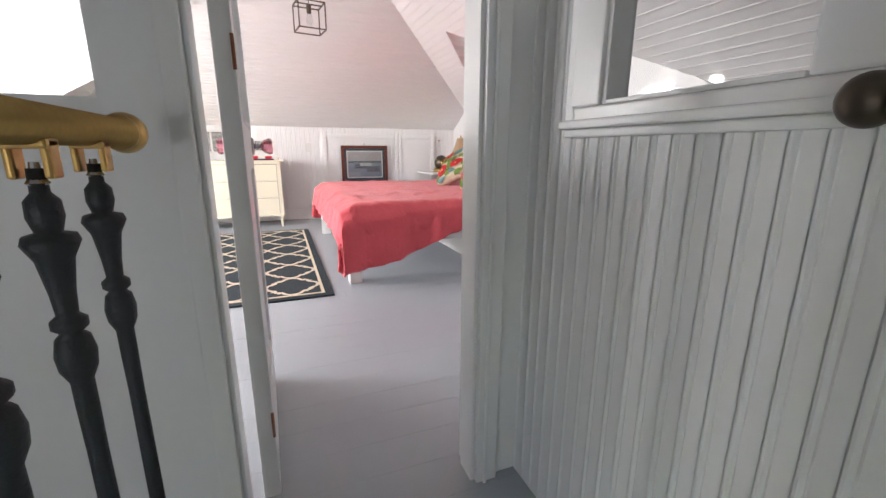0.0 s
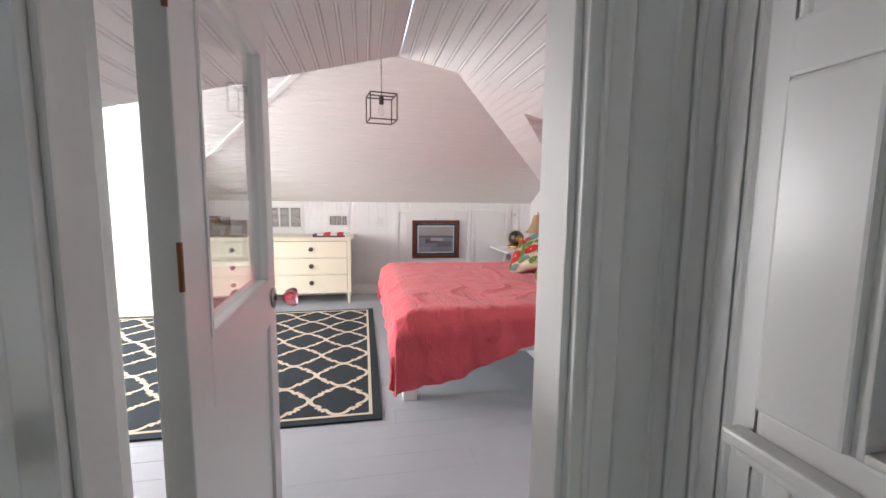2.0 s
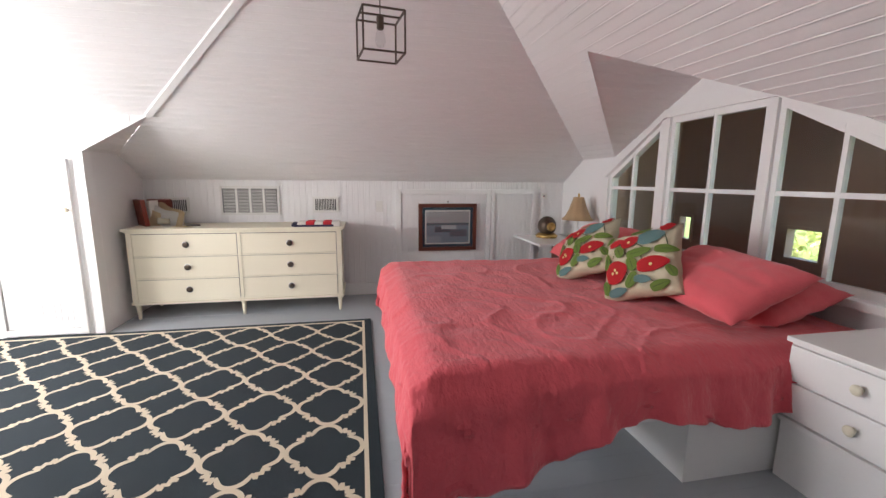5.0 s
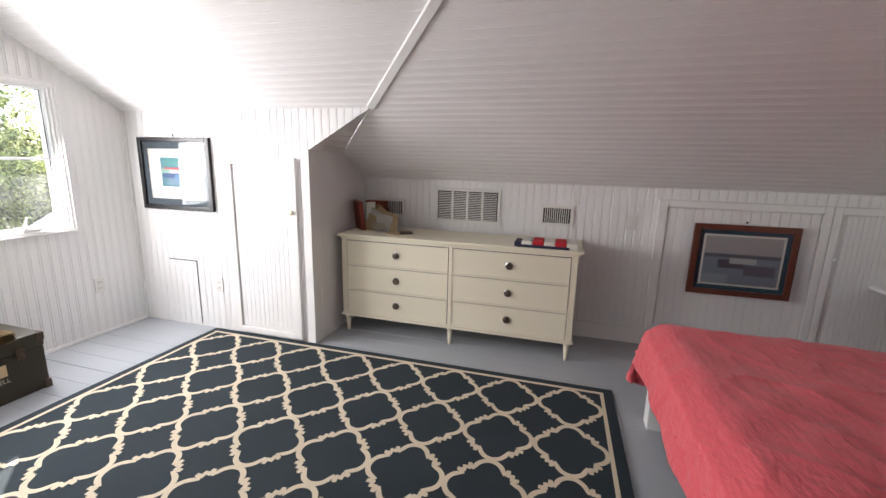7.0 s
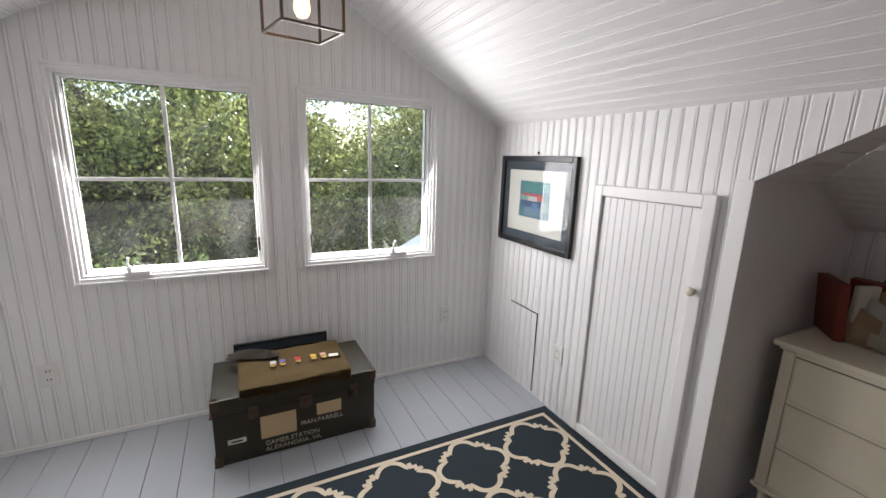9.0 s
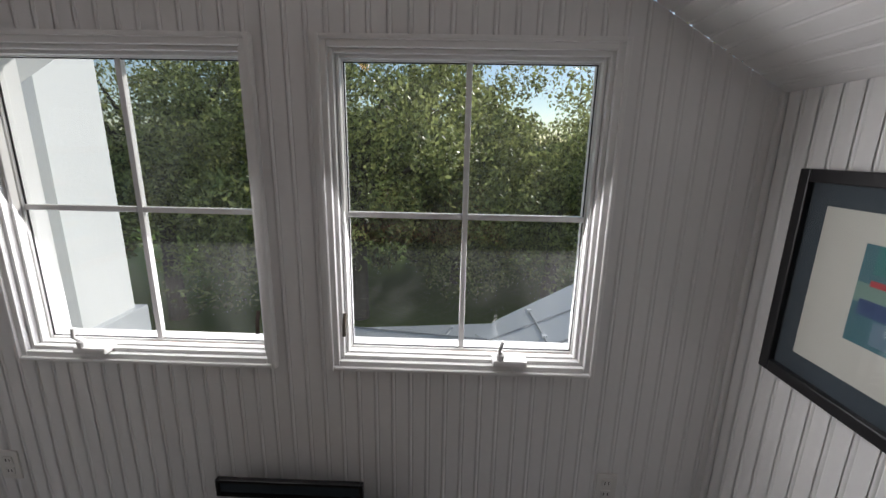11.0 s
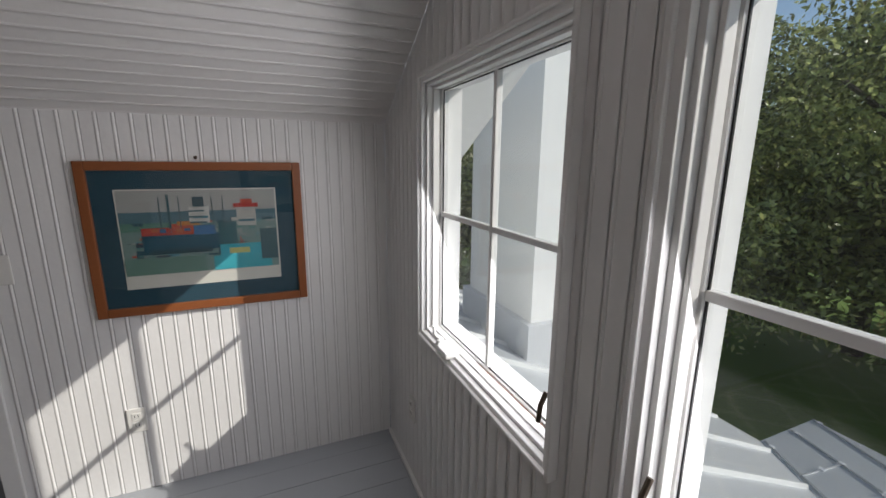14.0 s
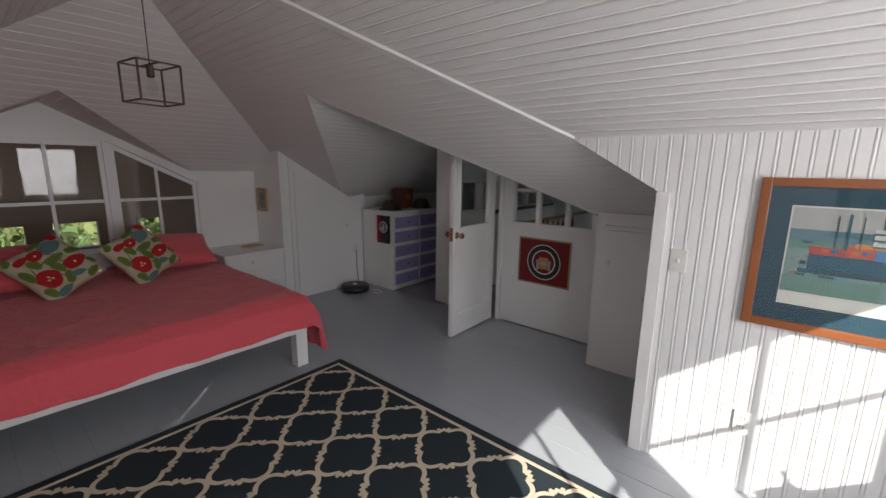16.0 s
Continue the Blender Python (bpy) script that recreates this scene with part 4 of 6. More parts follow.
for r, s in ((a, b), (b, c), (c, a)):
    for k in range(4):
        try:
            bm.faces.new((r[k], r[k + 1], s[k + 1], s[k]))
        except ValueError:
            pass
part("cloth", bm, OLIVE, cap)
cd2 = empty("paper_card", (-0.72, 5.53, 0.412), "small white card on the blanket", "card", "", 80)
part("card", box((-0.025, -0.015, -0.001), (0.025, 0.015, 0.002)), PAPER, cd2)
fb = empty("leaning_frame", (-1.02, 5.30, 0.345), "dark picture frame leaning behind the blanket", "picture frame", "", 90)
part("frame", boxes(board_frame(-0.24, 0.24, 0.02, 0.062, 0.012, 0.0, 0.02), 0.003), BLACK, fb)
part("backing", box((-0.24, 0.008, 0.02), (0.24, 0.014, 0.068)), NAVY, fb)


# rug with a trellis of barbed quatrefoils
RX0, RX1, RY0, RY1 = -0.36, 2.62, 4.28, 6.715
rg = empty("rug", ((RX0 + RX1) / 2, (RY0 + RY1) / 2, 0.001), "dark slate rug with a cream trellis and border line", "rug")
RW, RH = (RX1 - RX0) / 2, (RY1 - RY0) / 2
part("ground", box((-RW, -RH, 0.0), (RW, RH, 0.011), 0.004), RUG, rg)
nx, ny = 8, 6
bx, by = RW - 0.075, RH - 0.075
px, py = 2 * bx / nx, 2 * by / ny


def quatrefoil():
    """Four round lobes with two small square steps between them."""
    pts = []
    for q in range(4):
        c, s = [(1, 0), (0, 1), (-1, 0), (0, -1)][q]
        one = []
        for k in range(13):
            a = radians(-78 + 156 * k / 12)
            one.append((0.293 + 0.205 * math.cos(a), 0.205 * math.sin(a)))
        one += [(0.374, 0.232), (0.374, 0.262), (0.318, 0.262), (0.318, 0.318), (0.262, 0.318), (0.262, 0.374), (0.232, 0.374)]
        for u, v in one:
            pts.append((u * c - v * s, u * s + v * c))
    return pts


def inset(pts, d):
    """The outline moved inwards by d."""
    out = []
    for k, p in enumerate(pts):
        e0 = (Vector(p) - Vector(pts[k - 1])).normalized()
        e1 = (Vector(pts[(k + 1) % len(pts)]) - Vector(p)).normalized()
        n0, n1 = Vector((-e0.y, e0.x)), Vector((-e1.y, e1.x))
        m = (n0 + n1).normalized()
        out.append(tuple(Vector(p) + m * d * min(1.15, 1 / max(0.2, m.dot(n0)))))
    return out


bm = bmesh.new()
outline = quatrefoil()
o_ = [bm.verts.new((u * px, v * py, 0.0128)) for u, v in inset(outline, -0.014)]
n_ = [bm.verts.new((u * px, v * py, 0.0128)) for u, v in inset(outline, 0.052)]
for k in range(len(outline)):
    m_ = (k + 1) % len(outline)
    bm.faces.new((o_[k], o_[m_], n_[m_], n_[k]))
first = part("trellis_motif", bm, RUG_CREAM, rg)
for i in range(nx):
    for j in range(ny):
        ob = first if (i, j) == (0, 0) else new("trellis_motif", first.data)
        ob.parent = rg
        ob.location = (-bx + (i + 0.5) * px, -by + (j + 0.5) * py, 0)
part("border_line", boxes([((-bx - 0.02, -by - 0.02, 0.010), (bx + 0.02, -by, 0.0128)), ((-bx - 0.02, by, 0.010), (bx + 0.02, by + 0.02, 0.0128)), ((-bx - 0.02, -by, 0.010), (-bx, by, 0.0128)), ((bx, -by, 0.010), (bx + 0.02, by, 0.0128))]), RUG_CREAM, rg)

# bed
bed = empty("bed", (2.75, 5.47, 0), "low white wooden platform bed at the gable window", "bed")
part("foot_rail", box((0.0, -0.99, 0.275), (0.035, 0.99, 0.355), 0.004), TRIM, bed)
part("side_rail", box((0.035, -0.99, 0.275), (2.05, -0.955, 0.355), 0.004), TRIM, bed)
part("side_rail", box((0.035, 0.955, 0.275), (2.05, 0.99, 0.355), 0.004), TRIM, bed)
part("slat_base", box((0.035, -0.955, 0.30), (2.05, 0.955, 0.35)), TRIM, bed)
for y in (-0.99, 0.90):
    part("leg", box((0.005, y, 0), (0.09, y + 0.09, 0.275), 0.005), TRIM, bed)
part("storage_base", box((1.09, -1.02, 0.0), (2.05, 1.0, 0.30)), WHITE, bed, "white beadboard storage base under the head")
part("mattress", box((0.03, -0.96, 0.356), (2.05, 0.96, 0.545), 0.03), PAPER, bed)


def comforter():
    x0, x1, y0, y1, top = 2.77, 4.78, 4.47, 6.45, 0.572
    nx, ny = 190, 190
    ex = 0.30
    bm = bmesh.new()
    rows_ = []
    for i in range(nx + 1):
        row = []
        for j in range(ny + 1):
            u, v = i / nx, j / ny
            x = x0 - ex + (x1 - x0 + ex) * u
            y = y0 - ex + (y1 - y0 + 2 * ex) * v
            dx, dy = max(0, x0 - x) / ex, max(0, y0 - y, y - y1) / ex
            sgn = -1 if y < y0 else 1
            t = min(1, max(0, (x - x0) / 1.6))
            drop_x = 0.21 + 0.008 * math.sin(y * 9)
            corner = math.exp(-((x - x0) / 0.40) ** 2)
            drop_y = 0.20 + 0.26 * corner + 0.03 * math.sin(x * 8 + 1) + (0.05 * t)
            if sgn > 0:
                drop_y = 0.24 + 0.14 * corner
            z = top
            px_, py_ = x, y
            fold = 0.022 * math.sin(x * 19 + 2.5 * noise.noise((x * 2, 0, 3))) + 0.010 * math.sin(x * 43)
            foldx = 0.006 * math.sin(y * 17 + 2 * noise.noise((y * 2, 5, 3)))
            d = min(1.4, math.hypot(dx, dy))
            if dx > 0 or dy > 0:
                z -= 0.020
            if dy > 0:
                py_ = (y0 if sgn < 0 else y1) + sgn * (0.055 * min(1, dy * 5) + (0.05 + fold) * dy)
                z -= drop_y * dy
            if dx > 0:
                px_ = x0 - (0.055 * min(1, dx * 5) + (0.045 + foldx) * dx)
                z -= drop_x * dx * (1 - 0.8 * dy) if dy > 0 else drop_x * dx
            edge = min(1, min(abs(x - x0), abs(y - y0), abs(y - y1)) / 0.07)
            inside = dx == 0 and dy == 0
            if inside:
                z -= 0.020 * (1 - edge) ** 2
            z += 0.012 * noise.noise((x * 3.2, y * 3.2, 0)) + 0.006 * noise.noise((x * 9, y * 7, 4))
            crease = 1 - min(1, abs(noise.noise((x * 3.0 + 0.5 * y, y * 3.2, 11))) * 7)
            crease2 = 1 - min(1, abs(noise.noise((x * 7, y * 6 + x, 23))) * 5)
            z += (0.007 * crease ** 2 + 0.003 * crease2 ** 2) * (1 if inside else 0.5)
            px_ += 0.004 * noise.noise((x * 8, y * 12, 31)) + (0.004 * crease2 if dx > 0 else 0)
            py_ += 0.004 * noise.noise((x * 12, y * 8, 37)) - (0.006 * sgn * crease2 if dy > 0 else 0)
            if d > 0.85:
                z += 0.004 * noise.noise((x * 12, y * 12, 5))
            row.append(bm.verts.new((px_, py_, z)))
        rows_.append(row)
    for i in range(nx):
        for j in range(ny):
            bm.faces.new((rows_[i][j], rows_[i + 1][j], rows_[i + 1][j + 1], rows_[i][j + 1]))
    bm.normal_update()
    under = [[bm.verts.new(v.co - v.normal * (0.012 if v.normal.z > 0 else -0.012)) for v in row] for row in rows_]
    for i in range(nx):
        for j in range(ny):
            bm.faces.new((under[i][j], under[i][j + 1], under[i + 1][j + 1], under[i + 1][j]))
    rim = [(i, 0) for i in range(nx)] + [(nx, j) for j in range(ny)] + [(i, ny) for i in range(nx, 0, -1)] + [(0, j) for j in range(ny, 0, -1)]
    for (a, b), (c, d) in zip(rim, rim[1:] + rim[:1]):
        bm.faces.new((rows_[a][b], under[a][b], under[c][d], rows_[c][d]))
    return bm


cf = empty("comforter", (2.75, 5.47, 0.572), "wrinkled coral cotton comforter draped over the bed", "comforter")
c_ = part("quilt", comforter(), CORAL, cf, smooth=True)
c_.matrix_parent_inverse = pose(2.75, 5.47, 0.572).inverted()


def pillow_mesh(w, h, t, seed=0, n=28, corner=0.12):
    bm = bmesh.new()
    sides = []
    for s in (1, -1):
        g = []
        for i in range(n + 1):
            row = []
            for j in range(n + 1):
                u, v = 2 * i / n - 1, 2 * j / n - 1
                r = (1 - abs(u) ** 3) ** 0.5 * (1 - abs(v) ** 3) ** 0.5
                pull = 1 - corner * (1 - abs(u * v)) * (abs(u) ** 6 + abs(v) ** 6) * 0.5
                k = 0.10 * noise.noise((u * 2.4, v * 2.4, seed + s)) + 0.05 * noise.noise((u * 7, v * 7, seed))
                row.append(bm.verts.new((u * w / 2 * pull, v * h / 2 * pull, s * t / 2 * r * (1 + k) + 0.012 * noise.noise((u * 5, v * 5, seed + 7)))))
            g.append(row)
        sides.append(g)
    for s, g in enumerate(sides):
        for i in range(n):
            for j in range(n):
                f = (g[i][j], g[i + 1][j], g[i + 1][j + 1], g[i][j + 1])
                bm.faces.new(f if s == 0 else f[::-1])
    bmesh.ops.remove_doubles(bm, verts=bm.verts, dist=0.0004)
    return bm


def place_pillow(ob, m):
    ob.matrix_basis = m
    return ob


for i, (x, y, z, rx, ry, rz, w, h) in enumerate(((4.53, 4.93, 0.67, 0, -14, 4, 0.48, 0.74), (4.33, 4.90, 0.745, 3, -26, -5, 0.46, 0.72), (4.54, 6.02, 0.67, 0, -14, -3, 0.48, 0.74), (4.33, 5.98, 0.755, 0, -30, 5, 0.46, 0.72))):
    pl = empty("bed_pillow", (0, 0, 0), "plump coral cotton bed pillow at the head of the bed", "pillow", "coral bed pillows")
    place_pillow(pl, pose(x, y, z, rx, ry, rz))
    part("pillowcase", pillow_mesh(w, h, 0.17, i), CORAL_DEEP, pl, smooth=True)

LEAF = colour("leaf_print", (0.13, 0.20, 0.035), 0.9)
FLOWER = colour("red_flower_print", (0.42, 0.01, 0.015), 0.9)
TEALP = colour("teal_flower_print", (0.11, 0.20, 0.20), 0.9)
LINEN = material("cream_linen", (0.56, 0.50, 0.36), 0.9, grain=0.08, scale=30, bump=0.5)


def blob(cx, cy, rx_, ry_, turn, w, h, t, lift):
    """A printed patch that follows the cushion's bulge."""
    bm = bmesh.new()

    def surf(x, y):
        u, v = 2 * x / w, 2 * y / h
        u, v = max(-0.97, min(0.97, u)), max(-0.97, min(0.97, v))
        r = (1 - abs(u) ** 3) ** 0.5 * (1 - abs(v) ** 3) ** 0.5
        return (x, y, t / 2 * r * 1.07 + lift)
    rings = []
    for q in range(5):
        ring = []
        for k in range(18):
            a = 2 * math.pi * k / 18
            e = rx_ * math.cos(a) * q / 4, ry_ * math.sin(a) * q / 4 * (1 + 0.12 * math.sin(3 * a))
            ct, st = math.cos(turn), math.sin(turn)
            ring.append(bm.verts.new(surf(cx + e[0] * ct - e[1] * st, cy + e[0] * st + e[1] * ct)))
        rings.append(ring)
    for a_, b_ in zip(rings[1:], rings[2:]):
        for k in range(18):
            bm.faces.new((a_[k], a_[(k + 1) % 18], b_[(k + 1) % 18], b_[k]))
    bm.faces.new(rings[1])
    return bm


STEM = colour("dark_stem_print", (0.05, 0.07, 0.03), 0.9)
EYE = colour("cream_flower_eye", (0.75, 0.66, 0.30), 0.9)
# up, sideways, half sizes, turn, print
PRINTS = [(-0.07, 0.115, 0.066, 0.060, 0.3, FLOWER), (-0.055, -0.085, 0.042, 0.074, 0.1, FLOWER), (0.115, 0.045, 0.036, 0.048, 0.3, FLOWER), (0.130, 0.130, 0.024, 0.040, 0.2, FLOWER), (0.190, -0.150, 0.030, 0.034, 0.4, FLOWER),
          (0.125, -0.070, 0.046, 0.066, 0.1, TEALP), (-0.185, 0.110, 0.020, 0.050, 0.1, TEALP), (-0.135, -0.035, 0.020, 0.042, -0.2, TEALP),
          (0.060, 0.100, 0.040, 0.026, 0.4, LEAF), (0.030, -0.010, 0.026, 0.062, 0.1, LEAF), (-0.035, 0.020, 0.044, 0.026, 0.3, LEAF), (-0.130, 0.020, 0.044, 0.026, -0.5, LEAF), (0.020, 0.180, 0.052, 0.020, 0.1, LEAF),
          (0.030, -0.150, 0.024, 0.050, -0.1, LEAF), (-0.150, 0.175, 0.040, 0.022, 0.3, LEAF), (0.185, -0.010, 0.018, 0.055, 0.1, LEAF), (-0.100, -0.180, 0.032, 0.020, 0.5, LEAF), (0.175, 0.180, 0.030, 0.020, -0.5, LEAF), (-0.175, -0.120, 0.022, 0.046, 0.3, LEAF)]
STEMS = [(0.045, 0.045, 0.003, 0.045, 0.35), (-0.080, 0.050, 0.050, 0.003, 0.5), (0.075, -0.020, 0.050, 0.003, 0.9), (-0.015, -0.035, 0.070, 0.003, 0.15), (0.005, 0.145, 0.060, 0.003, -0.3), (-0.140, -0.060, 0.050, 0.003, 1.2), (0.080, -0.160, 0.045, 0.003, 0.2)]
for i, (x, y, z, ry, rz, spin) in enumerate(((4.08, 5.69, 0.760, -50, 8, 30), (4.10, 5.15, 0.775, -56, 17, 24))):
    cu_ = empty("floral_cushion", (0, 0, 0), "square cream cushion printed with red flowers, teal discs and green leaves", "cushion", "floral cushions")
    cu_.matrix_basis = pose(x, y, z, 0, ry, rz) @ pose(0, 0, 0, 0, 0, spin)
    part("cover", pillow_mesh(0.44, 0.44, 0.15, 20 + i, corner=0.2), LINEN, cu_, smooth=True)
    for cx, cy, a_, b_, tr in STEMS:
        part("printed_stem", blob(cx, cy, a_, b_, tr, 0.44, 0.44, 0.15, 0.005), STEM, cu_, smooth=True)
    for cx, cy, a_, b_, tr, mt in PRINTS:
        part("printed_flower" if mt is not LEAF else "printed_leaf", blob(cx, cy, a_ * 1.12, b_ * 1.12, tr, 0.44, 0.44, 0.15, 0.0055), mt, cu_, smooth=True)
        if mt is LEAF:
            part("leaf_vein", blob(cx, cy, a_ * 0.8 if a_ > b_ else 0.0015, b_ * 0.8 if b_ > a_ else 0.0015, tr, 0.44, 0.44, 0.15, 0.0065), STEM, cu_)
        if mt is FLOWER and a_ > 0.06:
            for dx_, dy_ in ((0.012, 0.0), (-0.008, 0.013), (-0.008, -0.013)):
                part("flower_eye", blob(cx + dx_, cy + dy_, 0.010, 0.007, 0.5, 0.44, 0.44, 0.15, 0.0075), EYE, cu_)
        elif mt is FLOWER and a_ > 0.03:
            part("flower_eye", blob(cx - 0.004, cy, 0.009, 0.009, 0, 0.44, 0.44, 0.15, 0.0075), EYE, cu_)

# shelf by the bed with helmet and lamp
sh = empty("bedside_shelf", (4.55, 7.12, 0.0), "white corner shelf table beside the bed", "shelf")
part("top", box((-0.30, -0.28, 0.600), (0.28, 0.42, 0.622), 0.004), TRIM, sh)
part("cabinet", box((0.07, -0.05, 0.0), (0.22, 0.20, 0.600)), MAHOGANY, sh, "dark red wooden cabinet under the shelf")
hm = empty("diving_helmet", (4.55, 7.32, 0.622), "dark brass diving helmet ornament on the shelf", "helmet")
bm = bmesh.new()
bmesh.ops.create_uvsphere(bm, u_segments=20, v_segments=12, radius=0.10)
for v in bm.verts:
    v.co.z = v.co.z * 1.05 + 0.125
part("dome", bm, BRONZE, hm, smooth=True)
part("collar", lathe([(0.11, 0), (0.12, 0.02), (0.09, 0.045)], 20), BRASS, hm, smooth=True)
part("porthole", lathe([(0.045, -0.085), (0.048, -0.11), (0.035, -0.112), (0.034, -0.10)], 18, (0, 0, 0.125), "y"), BRASS, hm, smooth=True)
tl = empty("table_lamp", (4.65, 6.86, 0.622), "small table lamp with a tan bell shade", "lamp")
part("stem", lathe([(0.055, 0.0), (0.05, 0.012), (0.012, 0.03), (0.010, 0.10), (0.02, 0.13), (0.012, 0.16), (0.008, 0.26)], 16), PLASTIC, tl, smooth=True)
bm = bmesh.new()
rings = []
for k in range(9):
    q = k / 8
    r = 0.155 - 0.105 * q ** 0.6
    rings.append([bm.verts.new((r * math.cos(a) * (1 + 0.03 * math.cos(8 * a)), r * math.sin(a) * (1 + 0.03 * math.cos(8 * a)), 0.235 + 0.22 * q)) for a in [2 * math.pi * s / 32 for s in range(32)]])
for a_, b_ in zip(rings, rings[1:]):
    for k in range(32):
        bm.faces.new((a_[k], a_[(k + 1) % 32], b_[(k + 1) % 32], b_[k]))
part("shade", bm, SHADE, tl, smooth=True)
part("finial", lathe([(0.006, 0.45), (0.012, 0.475), (0.004, 0.495)], 12), BRASS, tl, smooth=True)

# nightstand built into the alcove
ns = empty("nightstand", (XS, 4.12, 0), "white built-in nightstand with two drawers and round knobs", "nightstand", "", -90)
part("body", boxes([((-0.31, 0.0, 0.0), (0.315, 0.565, 0.60))], 0.003), WHITE, ns)
part("top", box((-0.32, -0.02, 0.60), (0.315, 0.565, 0.622), 0.004), TRIM, ns)
for z0 in (0.29, 0.445):
    d_ = part("drawer", box((-0.30, -0.018, z0), (0.20, 0.0, z0 + 0.145), 0.004), TRIM, ns)
    knob(d_, (-0.05, -0.018, z0 + 0.08), 0.02, CREAM, label="cream round knob")
part("rail", box((-0.31, -0.022, 0.262), (0.22, 0.0, 0.282), 0.003), TRIM, ns)
bk3 = empty("paperback_book", (4.58, 4.0, 0.622), "paperback book lying on the nightstand", "book", "", 15)
part("cover", box((-0.07, -0.10, 0), (0.07, 0.10, 0.016), 0.002), TAN, bk3)

# sloping closet door in the east wall
ed = tagged(empty("door_eaves_closet", (XS, 3.30, 0), "white boarded closet door with a sloping top", "closet door", "", -90), kind="structure")
bm = bmesh.new()


def slab_poly(bm, pts, d0, d1):
    f_ = [bm.verts.new((u, d0, v)) for u, v in pts]
    g_ = [bm.verts.new((u, d1, v)) for u, v in pts]
    bm.faces.new(f_), bm.faces.new(g_[::-1])
    for k in range(len(pts)):
        bm.faces.new((f_[k], f_[(k + 1) % len(pts)], g_[(k + 1) % len(pts)], g_[k]))


zt = lambda u: zs(3.30 - u)
slab_poly(bm, [(-0.34, 0.03), (0.38, 0.03), (0.38, zt(0.38) - 0.10), (-0.34, zt(-0.34) - 0.12)], -0.018, 0.0)
part("door_panel", bm, WHITE, ed)
bm = bmesh.new()
slab_poly(bm, [(-0.40, 0.0), (-0.35, 0.0), (-0.35, zt(-0.35) - 0.05), (-0.40, zt(-0.40) - 0.04)], -0.024, 0.0)
slab_poly(bm, [(-0.35, zt(-0.35) - 0.12), (0.39, zt(0.39) - 0.10), (0.39, zt(0.39) - 0.02), (-0.35, zt(-0.35) - 0.04)], -0.024, 0.0)
part("door_frame", bm, TRIM, ed)
knob(ed, (0.34, -0.018, 0.80), 0.014, CREAM)
outlet((XS - 0.001, 2.82, 0.47), -90)

# robot vacuum and cord
rv = empty("robot_vacuum", (4.03, 3.02, 0.001), "round black robot vacuum parked on the floor", "robot vacuum")
part("body", lathe([(0.15, 0.0), (0.17, 0.015), (0.17, 0.06), (0.155, 0.078), (0.05, 0.082)], 36), RUBBER, rv, smooth=True)
part("button", lathe([(0.03, 0.082), (0.028, 0.088)], 16), CHROME, rv)
wc_ = empty("power_cord", (4.25, 2.82, 0.02), "thin black power cord hanging from the outlet", "cord")
part("cable", tube([(0.0, 0.0, 0.44), (-0.02, 0.01, 0.38), (-0.03, 0.02, 0.2), (-0.04, 0.01, 0.06), (-0.08, 0.06, 0.0), (-0.12, 0.12, 0.0)], 0.004), RUBBER, wc_)
wd_ = empty("floor_cord", (3.80, 2.86, 0.006), "thin white cord loop on the floor", "cord")
part("cable", tube([(0.1, 0.0, 0.0), (0.0, -0.04, 0.0), (-0.08, 0.0, 0.0), (-0.05, 0.06, 0.0), (0.03, 0.05, 0.0)], 0.004), PLASTIC, wd_)

# tall chest with lilac drawers
ch = empty("tall_chest", (3.69, 2.26, 0), "tall white chest with ten lilac drawer fronts", "chest of drawers", "", -90)
# local x runs along -y, local y towards +x
part("carcass", box((-0.44, 0.0, 0.0), (0.42, 0.56, 0.955), 0.004), TRIM, ch)
part("top", box((-0.455, -0.02, 0.955), (0.435, 0.57, 0.985), 0.004), TRIM, ch)
for c_i, (a, b) in enumerate(((-0.40, 0.02), (0.05, 0.39))):
    for k in range(5):
        z0 = 0.06 + k * 0.178
        d_ = part("drawer", box((a, -0.008, z0), (b, 0.0, z0 + 0.135), 0.003), LILAC, ch, "lilac drawer front")
        knob(d_, ((a + b) / 2, -0.008, z0 + 0.07), 0.012, PINK, length=0.022)
rd = empty("wall_radio", (3.83, 2.705, 0.76), "red and black retro speaker panel on the chest's side", "speaker", "", 180)
part("panel", box((-0.10, -0.03, -0.17), (0.10, 0.0, 0.17), 0.004), RUBBER, rd)
part("red_band", box((-0.10, -0.034, -0.17), (-0.05, -0.028, 0.17)), RED, rd)
part("speaker_ring", lathe([(0.075, -0.03), (0.075, -0.04), (0.055, -0.042), (0.055, -0.034)], 26, (0.02, 0, 0.03), "y"), CHROME, rd, smooth=True)
for i, (x, y, s) in enumerate(((3.92, 2.52, 1.0), (3.85, 2.02, 0.95))):
    he = empty("steel_helmet", (x, y, 0.985), "brown steel military helmet with a rim on the chest", "helmet", "helmets on the chest")
    part("shell", lathe([(0.150 * s, 0.0), (0.148 * s, 0.006), (0.112 * s, 0.02), (0.106 * s, 0.06), (0.085 * s, 0.10), (0.045 * s, 0.122), (0.005, 0.126)], 28), BRONZE, he, smooth=True)
rb = empty("red_radio_box", (3.94, 2.25, 0.985), "dark red wooden mantel radio", "radio", "", -90)
part("case", box((-0.11, -0.06, 0.0), (0.11, 0.09, 0.26), 0.02), MAHOGANY, rb)
part("dial", lathe([(0.045, -0.06), (0.045, -0.068), (0.03, -0.07)], 18, (0, 0, 0.15), "y"), BRASS, rb)

